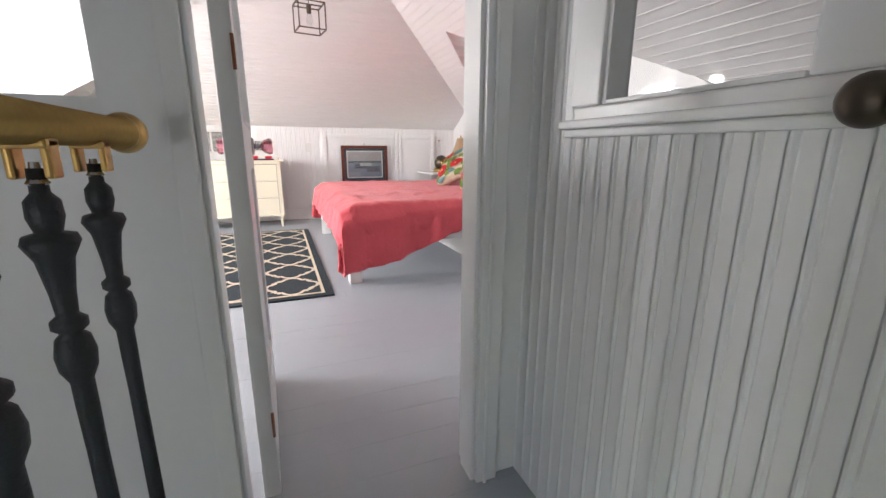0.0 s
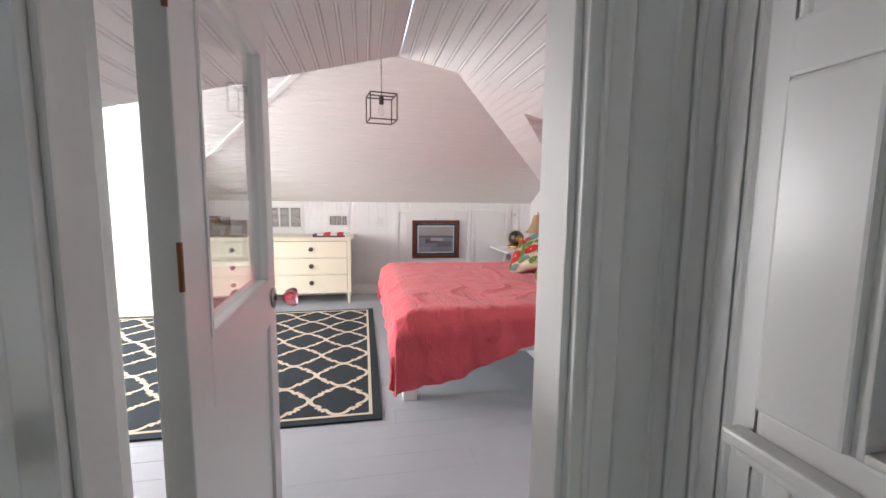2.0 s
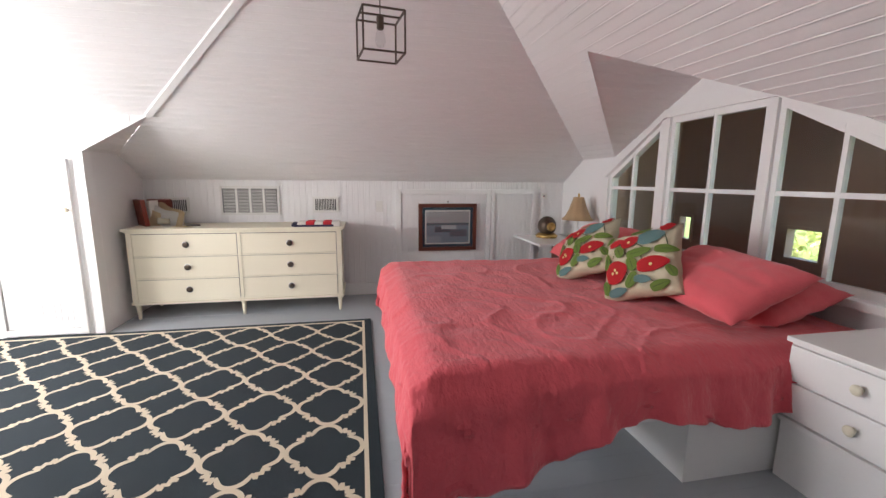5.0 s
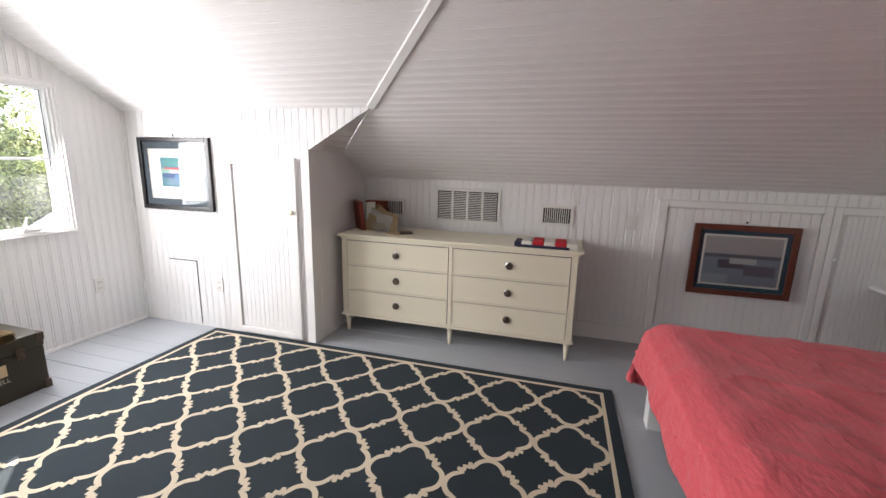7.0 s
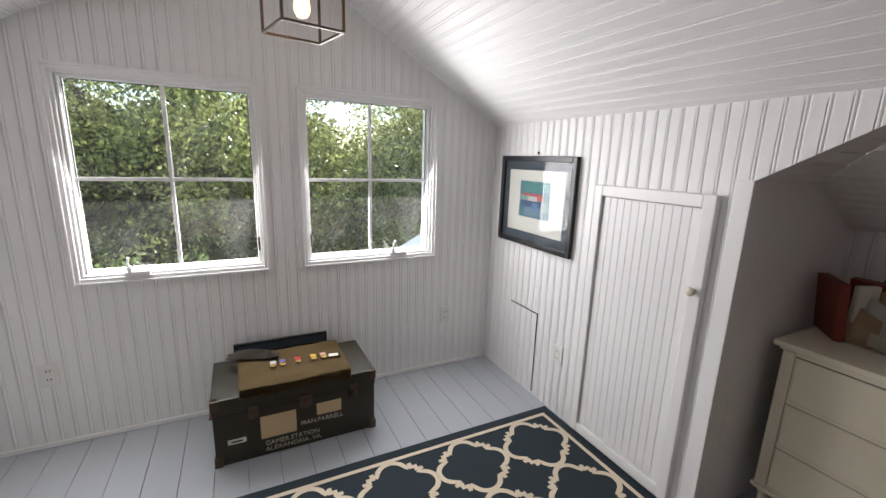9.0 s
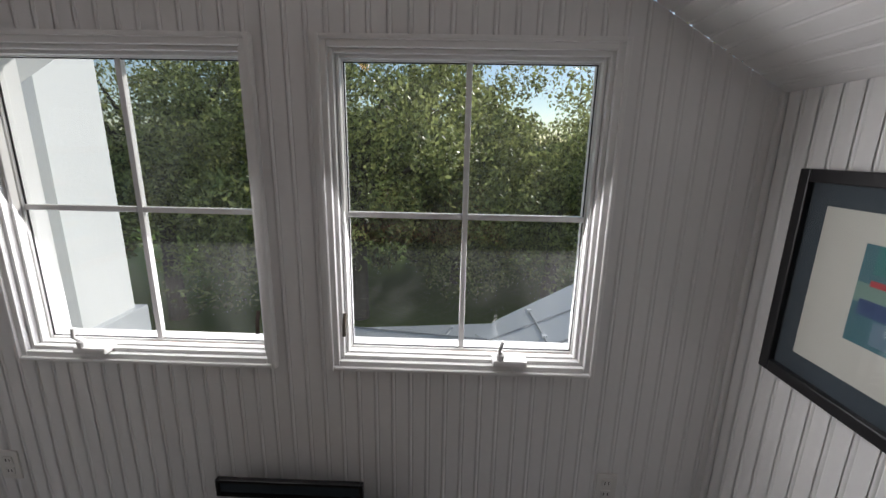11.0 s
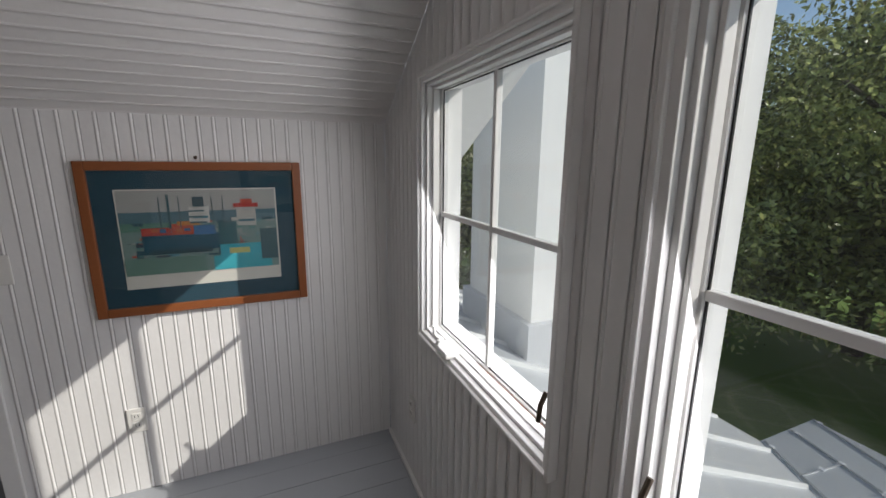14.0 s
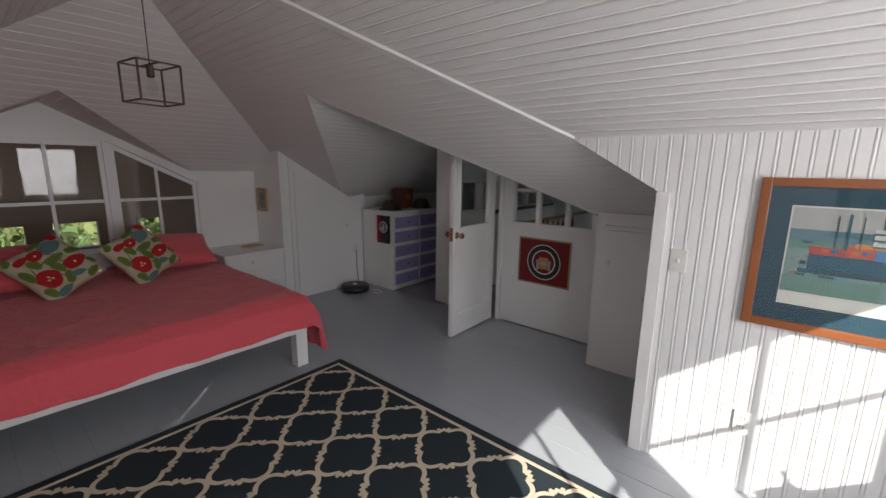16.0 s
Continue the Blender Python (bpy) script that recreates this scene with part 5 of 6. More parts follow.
# closet front near the dormer
cf2 = tagged(empty("door_closet_south", (0.83, YC, 0), "low white closet door with a small knob", "closet door", "", 180), kind="structure")
part("door_panel", box((-0.19, -0.016, 0.05), (0.25, 0.0, 1.09), 0.003), WHITE, cf2)
part("head_rail", box((-0.22, -0.028, 1.10), (0.27, 0.0, 1.125), 0.003), TRIM, cf2)
knob(cf2, (0.09, -0.016, 0.63), 0.013, CREAM)
part("catch", box((-0.19, -0.03, 0.82), (-0.165, -0.015, 0.87), 0.002), PLASTIC, cf2)

# partition by the stairs with its panes
pw = structure("wall_partition", boxes([((XC - 0.08, YPN - 0.08, 0), (XD0 - 0.05, YPN, 0.96)), ((XD0 - 0.15, YPN - 0.08, 0.96), (XD0 - 0.05, YPN, zwing(XD0 - 0.1))), ((XC - 0.08, YPN - 0.08, 0.96), (1.28, YPN, 1.25))]), WHITE, "white partition wall with small panes")
wp = tagged(empty("window_partition", (1.68, YPN, 0), "white interior window with small dark panes", "window", "", 180), kind="structure")
# local x = 1.68 - x
items = []
for x in (2.11, 1.81, 1.525, 1.28):
    items.append(((1.68 - x - 0.02, 0.01, 0.96), (1.68 - x + 0.02, 0.07, zwing(x))))
items += [((-0.43, 0.005, 0.96), (0.42, 0.075, 1.02)), ((-0.43, 0.012, 1.305), (0.40, 0.068, 1.335))]
part("window_frame", boxes(items, 0.003), TRIM, wp)
for a, b in ((2.09, 1.83), (1.79, 1.545), (1.505, 1.30)):
    for c, d in ((1.02, 1.305), (1.335, zwing(b) - 0.02)):
        if d - c > 0.06:
            g = part("pane", box((1.68 - a, 0.038, c), (1.68 - b, 0.042, d)), GLASS, wp)
            g.visible_shadow = False
# hall side sill
structure("trim", box((1.2, YPN - 0.095, 0.975), (2.10, YPN - 0.08, 0.992), 0.003), TRIM, "white window sill in the stair hall")

# doorway casings and the post
structure("trim", boxes([((XD0 - 0.05, YPN - 0.10, 0), (XD0 - 0.01, YPN + 0.030, 1.72)), ((XD0 - 0.01, YPN - 0.085, 0), (XD0, YPN - 0.01, 1.74))], 0.004), TRIM, "white door casing")
structure("trim", boxes([((XD1, YPN - 0.085, 0), (XD1 + 0.012, YPN - 0.01, 1.96)), ((XD1 + 0.012, YPN - 0.10, 0), (XD1 + 0.075, YPN + 0.028, 1.93)), ((XD1 + 0.030, YPN - 0.108, 0), (XD1 + 0.040, YPN - 0.10, 1.93))], 0.003), TRIM, "white door casing")
structure("wall_partition_post", box((XD1 + 0.075, YPN - 0.08, 0), (3.04, YPN, 1.84)), WHITE, "white end of the partition by the doorway")

# glazed door, standing open
dl = tagged(empty("door_glazed", (2.277, YPN + 0.050, 0.012), "white half-glazed door standing open with glass knobs", "door", "", 91.4), kind="structure")
LW, LT, LH = 0.672, 0.042, 1.70
part("stile", box((0.0, 0.0, 0.0), (0.10, LT, LH), 0.003), TRIM, dl)
part("stile", box((LW - 0.09, 0.0, 0.0), (LW, LT, LH), 0.003), TRIM, dl)
part("rail", box((0.10, 0.0, 0.0), (LW - 0.09, LT, 0.20), 0.003), TRIM, dl)
part("rail", box((0.10, 0.0, 0.86), (LW - 0.09, LT, 0.985), 0.003), TRIM, dl)
part("rail", box((0.10, 0.0, 1.60), (LW - 0.09, LT, LH), 0.003), TRIM, dl)
part("panel", box((0.10, 0.010, 0.20), (LW - 0.09, LT - 0.010, 0.86)), TRIM, dl)
part("glazing_bead", boxes(board_frame(0.11, LW - 0.10, 0.995, 1.59, 0.012, -0.003, LT + 0.003), 0.003), TRIM, dl)
g = part("pane", box((0.10, 0.015, 0.985), (LW - 0.09, 0.019, 1.60)), GLASS, dl, "clear door glass")
g.visible_shadow = False
for s, d in ((-1, 0.0), (1, LT)):
    part("rose", lathe([(0.030, d), (0.030, d + s * 0.006), (0.015, d + s * 0.010)], 20, (LW - 0.045, 0, 0.93), "y"), CHROME, dl, smooth=True)
    part("shank", lathe([(0.010, d), (0.008, d + s * 0.035)], 12, (LW - 0.045, 0, 0.93), "y"), CHROME, dl, smooth=True)
    part("glass_knob", lathe([(0.010, d + s * 0.030), (0.022, d + s * 0.040), (0.029, d + s * 0.058), (0.024, d + s * 0.068), (0.010, d + s * 0.070)], 8, (LW - 0.045, 0, 0.93), "y"), PINK, dl, "pink faceted glass knob")
for z_ in (0.22, 1.12, 1.50):
    part("hinge", lathe([(0.004, z_ - 0.035), (0.004, z_ + 0.035)], 10, (-0.002, 0.002, 0)), OAKRED, dl, "small worn coppery hinge", smooth=True)
part("latch_plate", box((LW - 0.002, 0.006, 0.88), (LW + 0.002, LT - 0.006, 1.0)), BRASS, dl)

# stair hall
boarded("wall_hall_east", [[(XH, YBACK, -1.6), (XH, YPN - 0.08, -1.6), (XH, YPN - 0.08, 0.975), (XH, YBACK, 0.975)], [(XH, 2.395, 0.975), (XH, YPN - 0.08, 0.975), (XH, YPN - 0.08, 1.86), (XH, 2.395, 1.86)], [(XH, YBACK, 1.40), (XH, 2.395, 1.40), (XH, 2.395, 1.86), (XH, YBACK, 1.86)]], (0, 0, 1), (-1, 0, 0), 0.0413, WHITE, "white beadboard wall beside the stairs", thick=0.09)
we_ = tagged(empty("window_hall", (XH, 2.28, 0), "white framed interior window beside the stairs", "window", "", -90), kind="structure")
# local x = 2.28 - y
items = [((-0.114, -0.012, 1.345), (2.3, 0.08, 1.398)), ((-0.114, -0.004, 0.977), (2.3, 0.08, 1.018)), ((-0.114, -0.012, 1.018), (-0.034, 0.05, 1.345))]
for y in (1.94, 1.56, 1.18, 0.8, 0.4):
    items.append(((2.28 - y - 0.035, -0.008, 1.018), (2.28 - y + 0.035, 0.07, 1.345)))
part("window_frame", boxes(items, 0.004), TRIM, we_)
part("sill_cap", boxes([((-0.134, -0.028, 0.975), (2.3, -0.004, 0.992)), ((-0.128, -0.014, 0.958), (2.3, 0.0, 0.975))], 0.004), TRIM, we_)
part("glazing_bead", boxes([((-0.034, -0.004, 1.018), (-0.024, 0.05, 1.345)), ((-0.024, -0.004, 1.018), (0.3, 0.05, 1.026))], 0.002), TRIM, we_)
for a, b in ((2.28, 1.975), (1.905, 1.595), (1.525, 1.215), (1.145, 0.835)):
    g = part("pane", box((2.28 - a - 0.03, 0.04, 1.018), (2.28 - b, 0.044, 1.345)), GLASS, we_)
    g.visible_shadow = False
steps = []
for k in range(8):
    steps.append(((XD0 - 0.13, 1.95 - 0.27 * (k + 1), -0.18 * (k + 1) - 0.2), (XH, 1.95 - 0.27 * k, -0.18 * (k + 1))))
structure("stairs", boxes(steps, 0.006), FLOOR, "grey painted wooden stairs")
structure("floor_landing_side", box((0.95, YBACK, -0.25), (2.13, YPN - 0.08, -0.002)), FLOOR, "grey floor beside the stairwell")


def handrail(at, label, length, metal=BRASS, ball=0.031):
    ob = empty("stair_rail", at, label, "handrail")
    part("rail", lathe([(0.021, -length), (0.021, -0.03), (0.026, -0.028), (0.026, -0.022), (0.021, -0.02)], 18, (0, 0, 0), "y"), metal, ob, smooth=True)
    bm = bmesh.new()
    bmesh.ops.create_uvsphere(bm, u_segments=20, v_segments=14, radius=ball)
    part("ball_end", bm, metal, ob, smooth=True)
    return ob


hr = handrail((2.125, 2.45, 0.957), "worn brass handrail with a ball end on iron balusters", 2.3)
BAL = [(0.018, 0.0), (0.018, 0.03), (0.012, 0.05), (0.020, 0.08), (0.024, 0.10), (0.015, 0.13), (0.012, 0.16), (0.022, 0.19), (0.024, 0.205), (0.013, 0.235), (0.012, 0.60), (0.013, 0.66), (0.013, 0.69), (0.021, 0.705), (0.023, 0.722), (0.019, 0.740), (0.012, 0.746), (0.020, 0.752), (0.020, 0.760), (0.012, 0.766), (0.014, 0.79), (0.020, 0.825), (0.030, 0.842), (0.027, 0.850), (0.014, 0.853), (0.019, 0.868), (0.018, 0.884), (0.010, 0.892), (0.009, 0.915)]
for k in range(10):
    y = -0.14 - 0.14 * k
    part("baluster", lathe([(r_ * 0.8, h_) for r_, h_ in BAL], 12, (0, y, -0.957)), IRON, hr, "dark grey ornate iron baluster", smooth=True)
    part("pin", lathe([(0.006, -0.060), (0.010, -0.056), (0.006, -0.050), (0.004, -0.036)], 10, (0, y, 0)), CHROME, hr)
    part("bracket", boxes([((-0.018, y - 0.011, -0.052), (-0.010, y + 0.011, -0.014)), ((0.010, y - 0.011, -0.052), (0.018, y + 0.011, -0.014)), ((-0.018, y - 0.013, -0.024), (0.018, y + 0.013, -0.014))], 0.003), BRASS, hr)
hr2 = handrail((2.86, 1.885, 0.98), "dark brass handrail with a ball end on the wall", 1.8, BRONZE, 0.026)
part("wall_bracket", tube([(0.0, -0.2, -0.02), (0.02, -0.2, -0.05), (0.07, -0.2, -0.05)], 0.008), BRASS, hr2)


# pendant lamps
def pendant(at, top, rz, label, bulb):
    ob = empty("pendant_lamp", at, label, "pendant lamp", "cage pendants", rz)
    h, w = 0.095, 0.10
    bars = []
    r = 0.004
    for sx in (-1, 1):
        for sy in (-1, 1):
            bars.append(((sx * w - r, sy * w - r, -h), (sx * w + r, sy * w + r, h)))
        for z in (-h, h):
            bars.append(((sx * w - r, -w, z - r), (sx * w + r, w, z + r)))
            bars.append(((-w, sx * w - r, z - r), (w, sx * w + r, z + r)))
    bars.append(((-w, -r, h - r), (w, r, h + r)))
    for lo, hi in bars:
        part("cage_bar", box(lo, hi), BRONZE, ob)
    part("socket", lathe([(0.012, h), (0.018, h - 0.01), (0.018, h - 0.06), (0.014, h - 0.065)], 14), BRONZE, ob)
    part("cable", tube([(0, 0, h), (0, 0, top - at[2])], 0.003), RUBBER, ob)
    part("ceiling_rose", lathe([(0.05, top - at[2] - 0.02), (0.055, top - at[2]), (0.02, top - at[2] + 0.004)], 20), BRONZE, ob)
    part("bulb", lathe([(0.012, h - 0.06), (0.022, h - 0.09), (0.027, h - 0.12), (0.018, h - 0.142), (0.003, h - 0.148)], 16), bulb, ob, smooth=True)
    return ob


BULB = bpy.data.materials.new("warm_bulb")
BULB.use_nodes = True
bp = BULB.node_tree.nodes["Principled BSDF"]
bp.inputs["Emission Color"].default_value = (1.0, 0.45, 0.14, 1)
bp.inputs["Emission Strength"].default_value = 5.0
pendant((2.67, 5.345, 1.93), ZR - 0.01, 8, "square cage pendant lamp hanging above the bed, unlit", GLASS)
pendant((-0.20, 5.36, 1.955), zn(5.36) - 0.005, 12, "square cage pendant lamp with a lit bulb near the windows", BULB)

# east window with its sashes, and the dim room behind it
ew = tagged(empty("window_east", (XE, 5.45, 0), "large white interior window with clipped corners and many panes", "window", "", -90), kind="structure")
# local x = 5.45 - y
U0, U1, UA, UB = 5.45 - EY1, 5.45 - EY0, -0.54, 0.32


def ztop(u):
    if u < UA:
        return 1.27 + 0.44 * (u - U0) / (UA - U0)
    return 1.71 if u <= UB else 1.31 + 0.40 * (U1 - u) / (U1 - UB)


def bar(bm, ua, ub, va, vb, d0=0.01, d1=0.05):
    slab_poly(bm, [(ua, va), (ub, va), (ub, vb if vb is not None else ztop(ub)), (ua, vb if vb is not None else ztop(ua))], d0, d1)


SASH = ((U0 + 0.03, -0.575), (-0.485, 0.285), (0.335, U1 - 0.03))
for k, (a, b) in enumerate(SASH):
    bm = bmesh.new()
    bar(bm, a, a + 0.035, 0.70, None), bar(bm, b - 0.035, b, 0.70, None)
    bar(bm, a + 0.035, b - 0.035, 0.70, 0.745)
    mid = (a + b) / 2
    for (p0, p1) in ((a + 0.035, mid - 0.012), (mid + 0.012, b - 0.035)):
        slab_poly(bm, [(p0, ztop(p0) - 0.045), (p1, ztop(p1) - 0.045), (p1, ztop(p1)), (p0, ztop(p0))], 0.01, 0.05)
        slab_poly(bm, [(p0, 1.162), (p1, 1.162), (p1, 1.190), (p0, 1.190)], 0.014, 0.046)
    bar(bm, mid - 0.012, mid + 0.012, 0.745, None, 0.012, 0.048)
    part("sash", bm, TRIM, ew, "white sash with slim glazing bars")
    for (p0, p1) in ((a + 0.035, mid - 0.012), (mid + 0.012, b - 0.035)):
        bm = bmesh.new()
        slab_poly(bm, [(p0, 0.745), (p1, 0.745), (p1, 1.162), (p0, 1.162)], 0.028, 0.032)
        part("pane", bm, GLASS, ew).visible_shadow = False
        bm = bmesh.new()
        slab_poly(bm, [(p0, 1.190), (p1, 1.190), (p1, max(1.20, ztop(p1) - 0.045)), (p0, max(1.20, ztop(p0) - 0.045))], 0.028, 0.032)
        part("pane", bm, GLASS, ew).visible_shadow = False
bm = bmesh.new()
bar(bm, -0.575, -0.485, 0.66, None, -0.012, 0.06), bar(bm, 0.285, 0.335, 0.66, None, -0.012, 0.06)
bar(bm, U0 - 0.02, U0 + 0.03, 0.66, None, -0.012, 0.06), bar(bm, U1 - 0.03, U1 + 0.02, 0.66, None, -0.012, 0.06)
part("mullion", bm, TRIM, ew)
bm = bmesh.new()
for ua, ub in ((U0 - 0.02, UA), (UA, UB), (UB, U1 + 0.02)):
    za, zb = [ztop(min(max(q, U0), U1)) for q in (ua, ub)]
    slab_poly(bm, [(ua, za), (ub, zb), (ub, zb + 0.06), (ua, za + 0.06)], -0.015, 0.06)
part("head_casing", bm, TRIM, ew)
part("sill", box((U0 - 0.05, -0.05, 0.655), (U1 + 0.0, 0.06, 0.70), 0.006), TRIM, ew)
DIM = material("brown_panelling", (0.44, 0.28, 0.21), 0.6, grain=0.3, scale=8)
XR = 8.0
structure("wall_back_room", boxes([((XE + 0.12, 9.5, -1.7), (XR, 9.6, 3.0)), ((XE + 0.12, 1.4, -1.7), (XR, 1.5, 0.1)), ((XE + 0.12, 1.4, 2.6), (XR, 1.5, 3.0)), ((XE + 0.12, 1.4, 0.1), (5.3, 1.5, 2.6)), ((XE + 0.12, 1.5, 2.9), (XR, 9.5, 3.0)), ((XE + 0.12, 1.5, -1.7), (XR, 9.5, -1.6)),
                                   ((XE + 0.12, 1.5, -1.6), (XE + 0.2, EY0, 2.9)), ((XE + 0.12, EY1, -1.6), (XE + 0.2, 9.5, 2.9)), ((XE + 0.121, EY0, -1.6), (XE + 0.2, EY1, EZ0 - 0.03)), ((XE + 0.121, EY0, 1.9), (XE + 0.2, EY1, 2.9))]), DIM, "dim brown room behind the bed window")
ops = [(3.87, 4.20), (4.73, 5.23), (5.52, 5.95), (7.06, 7.47), (9.08, 9.32)]
far = [((XR, 1.4, -1.7), (XR + 0.1, 9.6, 0.28)), ((XR, 1.4, 0.65), (XR + 0.1, 9.6, 3.0))]
last = 1.4
for a, b in ops + [(9.6, 9.6)]:
    far.append(((XR, last, 0.28), (XR + 0.1, a, 0.65)))
    last = b
structure("wall_back_room_east", boxes(far), DIM, "dim brown wall with small bright windows")
for a, b in ops:
    part("window_frame", boxes([((XR - 0.03, a - 0.04, 0.24), (XR - 0.001, a, 0.69)), ((XR - 0.03, b, 0.24), (XR - 0.001, b + 0.04, 0.69)), ((XR - 0.03, a, 0.65), (XR - 0.001, b, 0.69)), ((XR - 0.03, a, 0.24), (XR - 0.001, b, 0.28))]), DIM, bpy.data.objects["wall_back_room_east"])

# outside: lawn, metal roofs, white wing, trees
ZG = -4.6
bm = bmesh.new()
n = 60
grid = [[None] * (n + 1) for _ in range(n + 1)]
for i in range(n + 1):
    for j in range(n + 1):
        u, v = i / n * 2 - 1, j / n * 2 - 1
        x, y = 400 * u * abs(u) ** 1.5, 400 * v * abs(v) ** 1.5
        grid[i][j] = bm.verts.new((x, y, ZG + 0.12 * noise.noise((x * 0.2, y * 0.2, 0))))
for i in range(n):
    for j in range(n):
        bm.faces.new((grid[i][j], grid[i + 1][j], grid[i + 1][j + 1], grid[i][j + 1]))
structure("ground", bm, GRASS, "patchy green lawn under the trees")


def z_porch(x, y):
    return 0.45 + 0.445 * (x + 1.26)


def z_wing(x, y):
    return -0.317 + 0.443 * (y - 5.452) + 0.044 * (x + 2.984)


def roof_sheet(name, plan, zf, seams, label, lift=0.0, mat=SEAM, width=0.012, height=0.034):
    """A sheet over a plan outline, with raised seams along pairs of plan points."""
    bm = bmesh.new()
    top = [bm.verts.new((x, y, zf(x, y) + lift)) for x, y in plan]
    low = [bm.verts.new((x, y, zf(x, y) + lift - 0.05)) for x, y in plan]
    bm.faces.new(top), bm.faces.new(low[::-1])
    for k in range(len(plan)):
        m = (k + 1) % len(plan)
        bm.faces.new((top[k], low[k], low[m], top[m]))
    ob = structure(name, bm, ROOF, label)
    for (xa, ya), (xb, yb) in seams:
        a, b = Vector((xa, ya, zf(xa, ya) + lift)), Vector((xb, yb, zf(xb, yb) + lift))
        d = (b - a).normalized()
        s, up = d.cross(Vector((0, 0, 1))).normalized() * width, Vector((0, 0, height))
        bm = bmesh.new()
        vs = [bm.verts.new(p + o_) for p in (a, b) for o_ in (-s, -s * 0.5 + up, s * 0.5 + up, s)]
        for i in range(3):
            bm.faces.new((vs[i], vs[i + 1], vs[i + 5], vs[i + 4]))
        bm.faces.new(vs[:4]), bm.faces.new(vs[4:][::-1])
        part("seam", bm, mat, ob)
        for q in (0.04, 0.5):
            p = a.lerp(b, q)
            part("clip", box((p.x - 0.02, p.y - 0.02, p.z), (p.x + 0.02, p.y + 0.02, p.z + height + 0.006), 0.003), ROOF, ob)
    return ob


def valley_x(y):
    return -4.76 + (y - 3.869) * 0.741 / 0.671


porch_seams = [((-1.27, y), (max(-4.69, valley_x(y) + 0.04), y - 0.12 if y < 4 else y)) for y in (1.2, 1.68, 2.16, 2.64, 3.12, 3.60, 4.08, 4.60, 5.07, 5.52, 6.0, 6.48)]
roof_sheet("roof_porch", [(-1.26, 0.5), (-1.26, 7.02), (-4.76, 3.869), (-4.70, 0.5)], z_porch, porch_seams, "pale standing-seam metal porch roof with white worn seams")
FLASH = material("grey_seam_flashing", (0.36, 0.38, 0.40), 0.5, 0.3, grain=0.2, scale=8)
roof_sheet("roof_wing", [(-4.76, 3.869), (-1.26, 7.02), (-1.26, 9.6), (-4.2, 9.6), (-3.60, 7.16), (-3.39, 6.28), (-3.25, 6.05), (-3.01, 6.15), (-5.76, 3.81)], z_wing,
           [((-3.0, 5.50), (-3.02, 8.9)), ((-2.55, 5.88), (-2.58, 9.4)), ((-2.1, 6.30), (-2.1, 9.5)), ((-3.35, 6.52), (-2.1, 6.54)), ((-3.40, 7.4), (-1.3, 7.4)), ((-3.6, 8.3), (-1.3, 8.3)), ((-5.24, 3.88), (-3.03, 5.95)),
            ((-4.57, 4.53), (-4.10, 4.47)), ((-3.93, 5.06), (-3.50, 5.02)), ((-3.43, 5.52), (-3.10, 5.36)), ((-4.76, 3.90), (-1.30, 7.02)), ((-5.74, 3.83), (-3.03, 6.14))], "grey metal roof rising from the valley, in flat-seamed sheets", mat=FLASH, width=0.010, height=0.012)
for sgn, ya in ((-1, YB),):
    bm = bmesh.new()
    y_out = ya + sgn * 0.75
    pts = [(y_out, EAVE - M * 0.75 - 0.09), (YR, ZR - 0.09), (YR, ZR + 0.14), (y_out, EAVE - M * 0.75 + 0.14)]
    f_ = [bm.verts.new((-1.58, y, z)) for y, z in pts]
    g_ = [bm.verts.new((-1.245, y, z)) for y, z in pts]
    bm.faces.new(f_), bm.faces.new(g_[::-1])
    for k in range(4):
        bm.faces.new((f_[k], f_[(k + 1) % 4], g_[(k + 1) % 4], g_[k]))
    structure("roof_overhang", bm, STUCCO, "white painted gable overhang above the windows")
roof_sheet("roof_far", [(-6.97, 3.32), (-4.3, 5.0), (-2.9, 6.2), (-3.89, 6.3), (-4.06, 6.36), (-5.81, 4.49)], z_wing, [((-5.2, 5.0), (-4.6, 4.9)), ((-4.45, 5.85), (-3.9, 5.6))], "low metal roof behind the ridge", lift=-0.35, mat=FLASH, width=0.016, height=0.02)
structure("wall_house_west", boxes([((XW - 0.30, 1.0, ZG), (XW - 0.141, YB - 0.1, 2.4)), ((XW - 0.30, YA + 0.1, ZG), (XW - 0.141, 10.0, 2.4)), ((XW - 0.25, YB - 0.1, ZG), (XW - 0.141, YA + 0.1, 0.6))]), STUCCO, "white outer wall of the house")
structure("wall_wing", box((-2.86, 2.25, -1.4), (-2.4, 3.33, 5.0)), STUCCO, "white stucco chimney wing beside the roof")
structure("wall_wing_base", box((-2.92, 2.2, -1.0), (-2.34, 3.39, 0.26), 0.004), ROOF, "metal flashing at the foot of the wing")

LEAFM = material("oak_leaves", (0.28, 0.30, 0.12), 0.34, grain=0.5, scale=1.2)
nt = LEAFM.node_tree
geo, hsv = nt.nodes.new("ShaderNodeNewGeometry"), nt.nodes.new("ShaderNodeHueSaturation")
mr = nt.nodes.new("ShaderNodeMapRange")
mr.inputs["To Min"].default_value, mr.inputs["To Max"].default_value = 0.35, 2.5
nt.links.new(geo.outputs["Random Per Island"], mr.inputs["Value"])
nt.links.new(mr.outputs[0], hsv.inputs["Value"])
src = nt.nodes["Principled BSDF"].inputs["Base Color"].links[0].from_socket
nt.links.new(src, hsv.inputs["Color"])
nt.links.new(hsv.outputs[0], nt.nodes["Principled BSDF"].inputs["Base Color"])
trans = nt.nodes.new("ShaderNodeBsdfTranslucent")
mixs = nt.nodes.new("ShaderNodeMixShader")
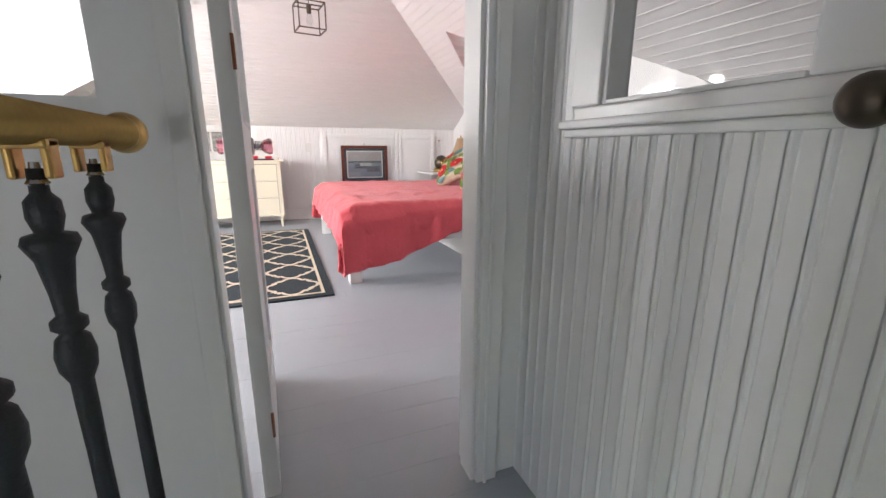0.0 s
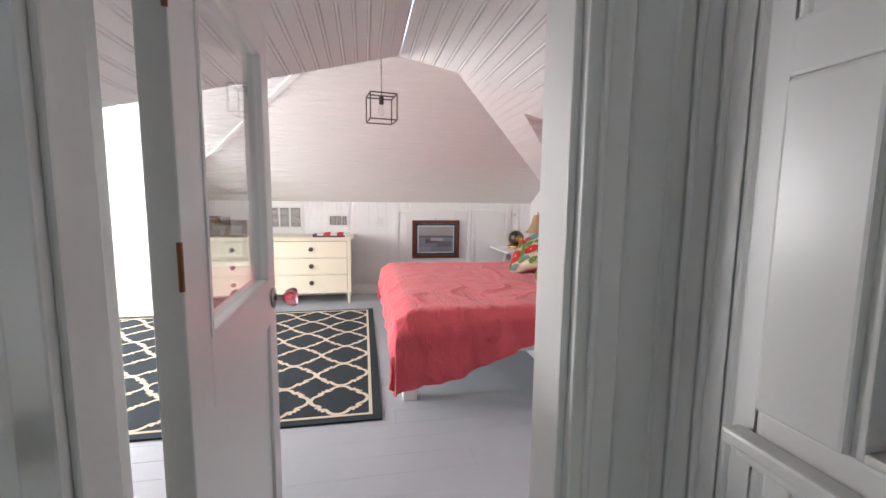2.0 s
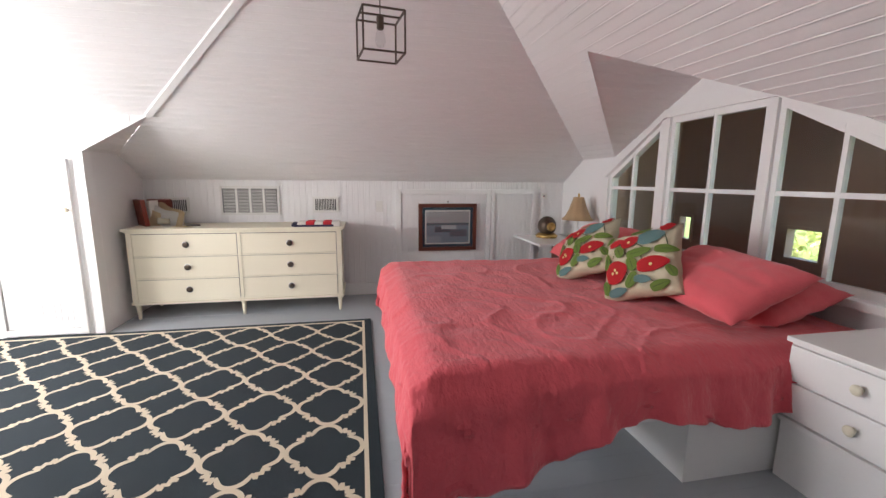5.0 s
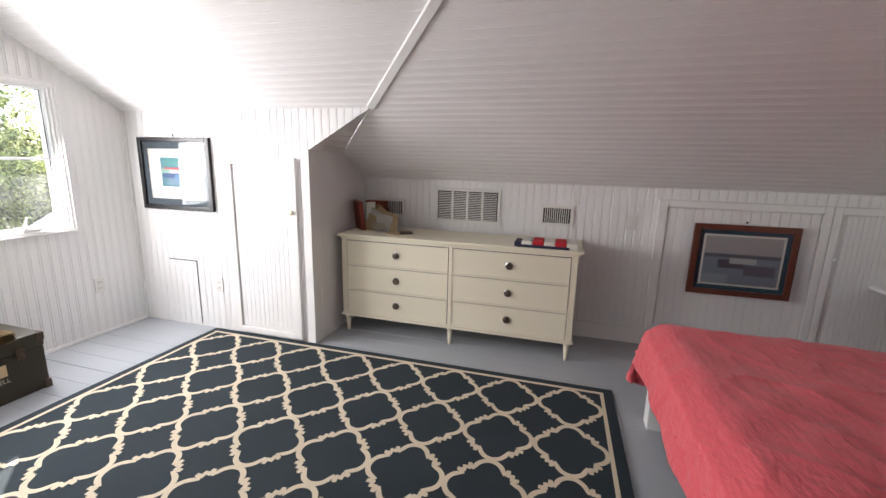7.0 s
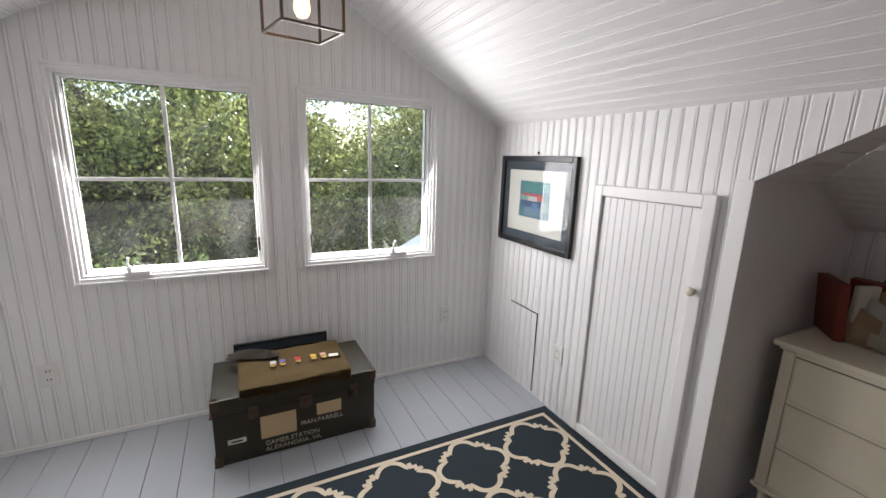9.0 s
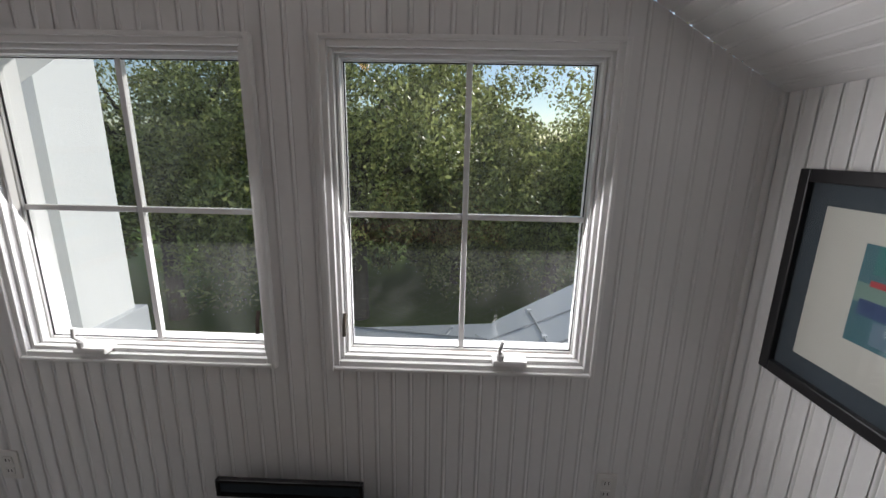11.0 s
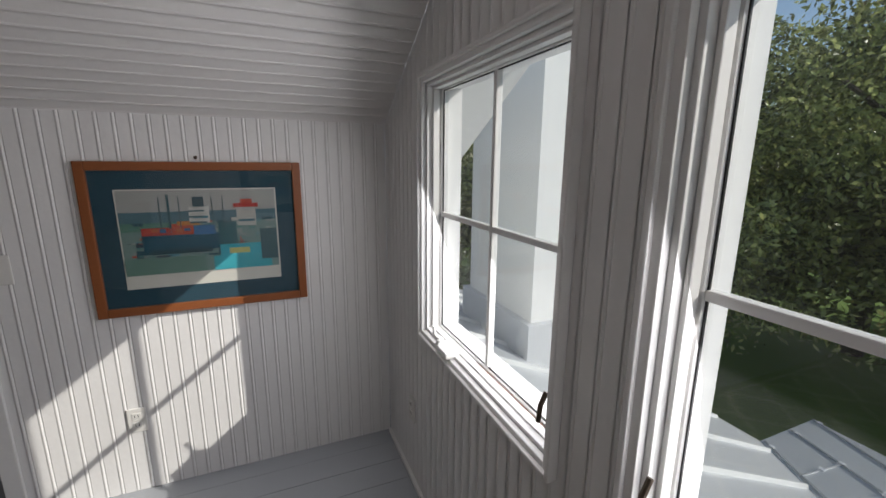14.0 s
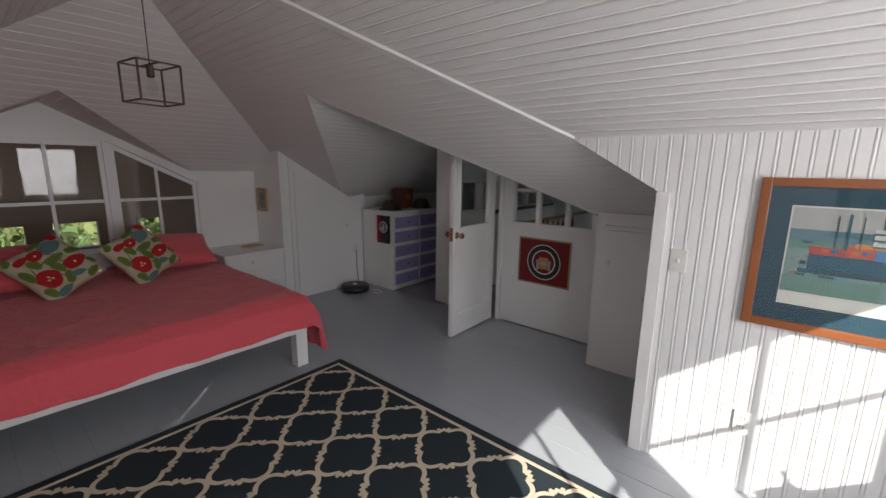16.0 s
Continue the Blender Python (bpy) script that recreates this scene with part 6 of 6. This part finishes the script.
mixs.inputs[0].default_value = 0.5
nt.links.new(hsv.outputs[0], trans.inputs[0])
nt.links.new(nt.nodes["Principled BSDF"].outputs[0], mixs.inputs[1])
nt.links.new(trans.outputs[0], mixs.inputs[2])
nt.links.new(mixs.outputs[0], nt.nodes["Material Output"].inputs[0])


def tree(at, height, spread, leaves, seed, leaf=0.12):
    rng = np.random.default_rng(seed)
    ob = empty("oak_tree", at, "broad live oak with small dense grey-green leaves", "tree", "oaks round the lawn")
    bm = bmesh.new()
    tube([(0, 0, -0.3), (0.1, 0.05, height * 0.2), (0.0, 0.2, height * 0.45)], 0.32, 10, bm, 0.6)
    cl = []
    for k in range(9):
        a = 2 * math.pi * k / 9 + rng.uniform(-0.3, 0.3)
        r = spread * rng.uniform(0.35, 0.65)
        z = height * rng.uniform(0.30, 0.66)
        end = (r * math.cos(a), r * math.sin(a), z)
        midp = (end[0] * 0.5, end[1] * 0.5, height * 0.32 + (z - height * 0.3) * 0.6)
        tube([(0, 0.1, height * 0.28), midp, end], 0.15, 7, bm, 0.25)
        cl += [end, midp]
    part("trunk", bm, BARK, ob, "grey bark trunk with spreading limbs")
    for k in range(85):
        a, q = rng.uniform(0, 2 * math.pi), rng.uniform(0, 1) ** 0.5
        cl.append((spread * q * math.cos(a), spread * q * math.sin(a), height * (0.15 + 0.83 * (1 - q * q * 0.7) * rng.uniform(0.05, 1) ** 0.8)))
    cl = np.array(cl)
    idx = rng.integers(0, len(cl), leaves)
    size = rng.uniform(0.5, 1.15, len(cl))[idx] * spread * 0.25
    d = rng.normal(size=(leaves, 3))
    d /= np.linalg.norm(d, axis=1)[:, None]
    c = cl[idx] + d * (size * rng.uniform(0.25, 1, leaves) ** 0.5)[:, None] * [1, 1, 0.75]
    u = rng.normal(size=(leaves, 3))
    u /= np.linalg.norm(u, axis=1)[:, None]
    w = np.cross(u, rng.normal(size=(leaves, 3)))
    w /= np.linalg.norm(w, axis=1)[:, None]
    s = (leaf * rng.uniform(0.5, 1.3, leaves))[:, None]
    v = np.stack([c - u * s, c + w * s * 0.45, c + u * s, c - w * s * 0.45], 1).reshape(-1, 3)
    me = bpy.data.meshes.new("crown")
    me.from_pydata(v.tolist(), [], np.arange(leaves * 4).reshape(-1, 4).tolist())
    me.materials.append(LEAFM)
    cr = new("crown", me)
    cr.parent = ob
    tagged(cr, "many small dark oak leaves", kind="stuff")
    return ob


TREES = [(-14.0, 2.5, 14.2, 5.6), (-15.0, 9.5, 9.6, 4.8), (-13.5, -4.0, 13.0, 5.4), (-17.0, 15.5, 10.8, 5.4), (-18.5, 6.0, 9.8, 5.0), (-18.0, -0.5, 11.5, 5.5), (-22.0, 5.5, 10.5, 6.0), (-10.5, 16.5, 9.2, 4.2), (-23.0, -5.0, 12.5, 6.5), (-25.0, 14.0, 10.5, 6.5), (-20, 24, 11, 7)]
for k, (x, y, h, s) in enumerate(TREES):
    tree((x, y, ZG), h, s, 52000 if x > -18 else 26000, 100 + k, 0.085 if x > -18 else 0.16)
for k, (x, y, h, s) in enumerate([(-9.5, -9.0, 11.0, 5.0), (-5.0, -12.5, 11.0, 5.0), (-0.5, -15.0, 11.0, 5.0)]):
    tree((x, y, ZG), h, s, 26000, 200 + k, 0.13)
for k, (x, y, h, s) in enumerate([(15.5, 5.0, 7.0, 4.0), (16.0, 10.5, 7.0, 4.0), (15.0, -0.5, 7.0, 4.0)]):
    tree((x, y, ZG), h, s, 6000, 300 + k, 0.2)

# floor planks: running east-west, one object each
PITCH = 0.142
rngp = np.random.default_rng(5)
shared = {}
nrow = int((YN + 0.05 - (YPN - 0.6)) / PITCH) + 1
for r in range(nrow):
    ya = YPN - 0.68 + r * PITCH
    yb = min(ya + PITCH, YN)
    x0 = XD0 - 0.1 if ya < YPN - 0.07 else XW
    x = x0
    xmax = XE if ya > YS - 0.2 else 4.4
    if ya < YPN - 0.07:
        xmax = XH
    while x < xmax - 0.01:
        ln = min(rngp.uniform(1.6, 3.4), xmax - x)
        if xmax - x - ln < 0.4:
            ln = xmax - x
        dormer = x < 0.4 and ya > YC
        gap, rise = (0.0022, 0.0012) if dormer else (0.0004, 0.0003)
        part("plank", box((x + 0.0003, ya + gap, -0.02), (x + ln - 0.0003, yb - 0.0002, rngp.uniform(-rise, 0.0)), 0.0012 if dormer else 0.0004), FLOOR, floor)
        x += ln
for r in range(12):
    ya = 0.0 + r * PITCH + 1.95 - 12 * PITCH
    part("plank", box((XH + 0.09, ya + 0.001, -0.02), (4.42, ya + PITCH, -0.001), 0.001), FLOOR, floor)
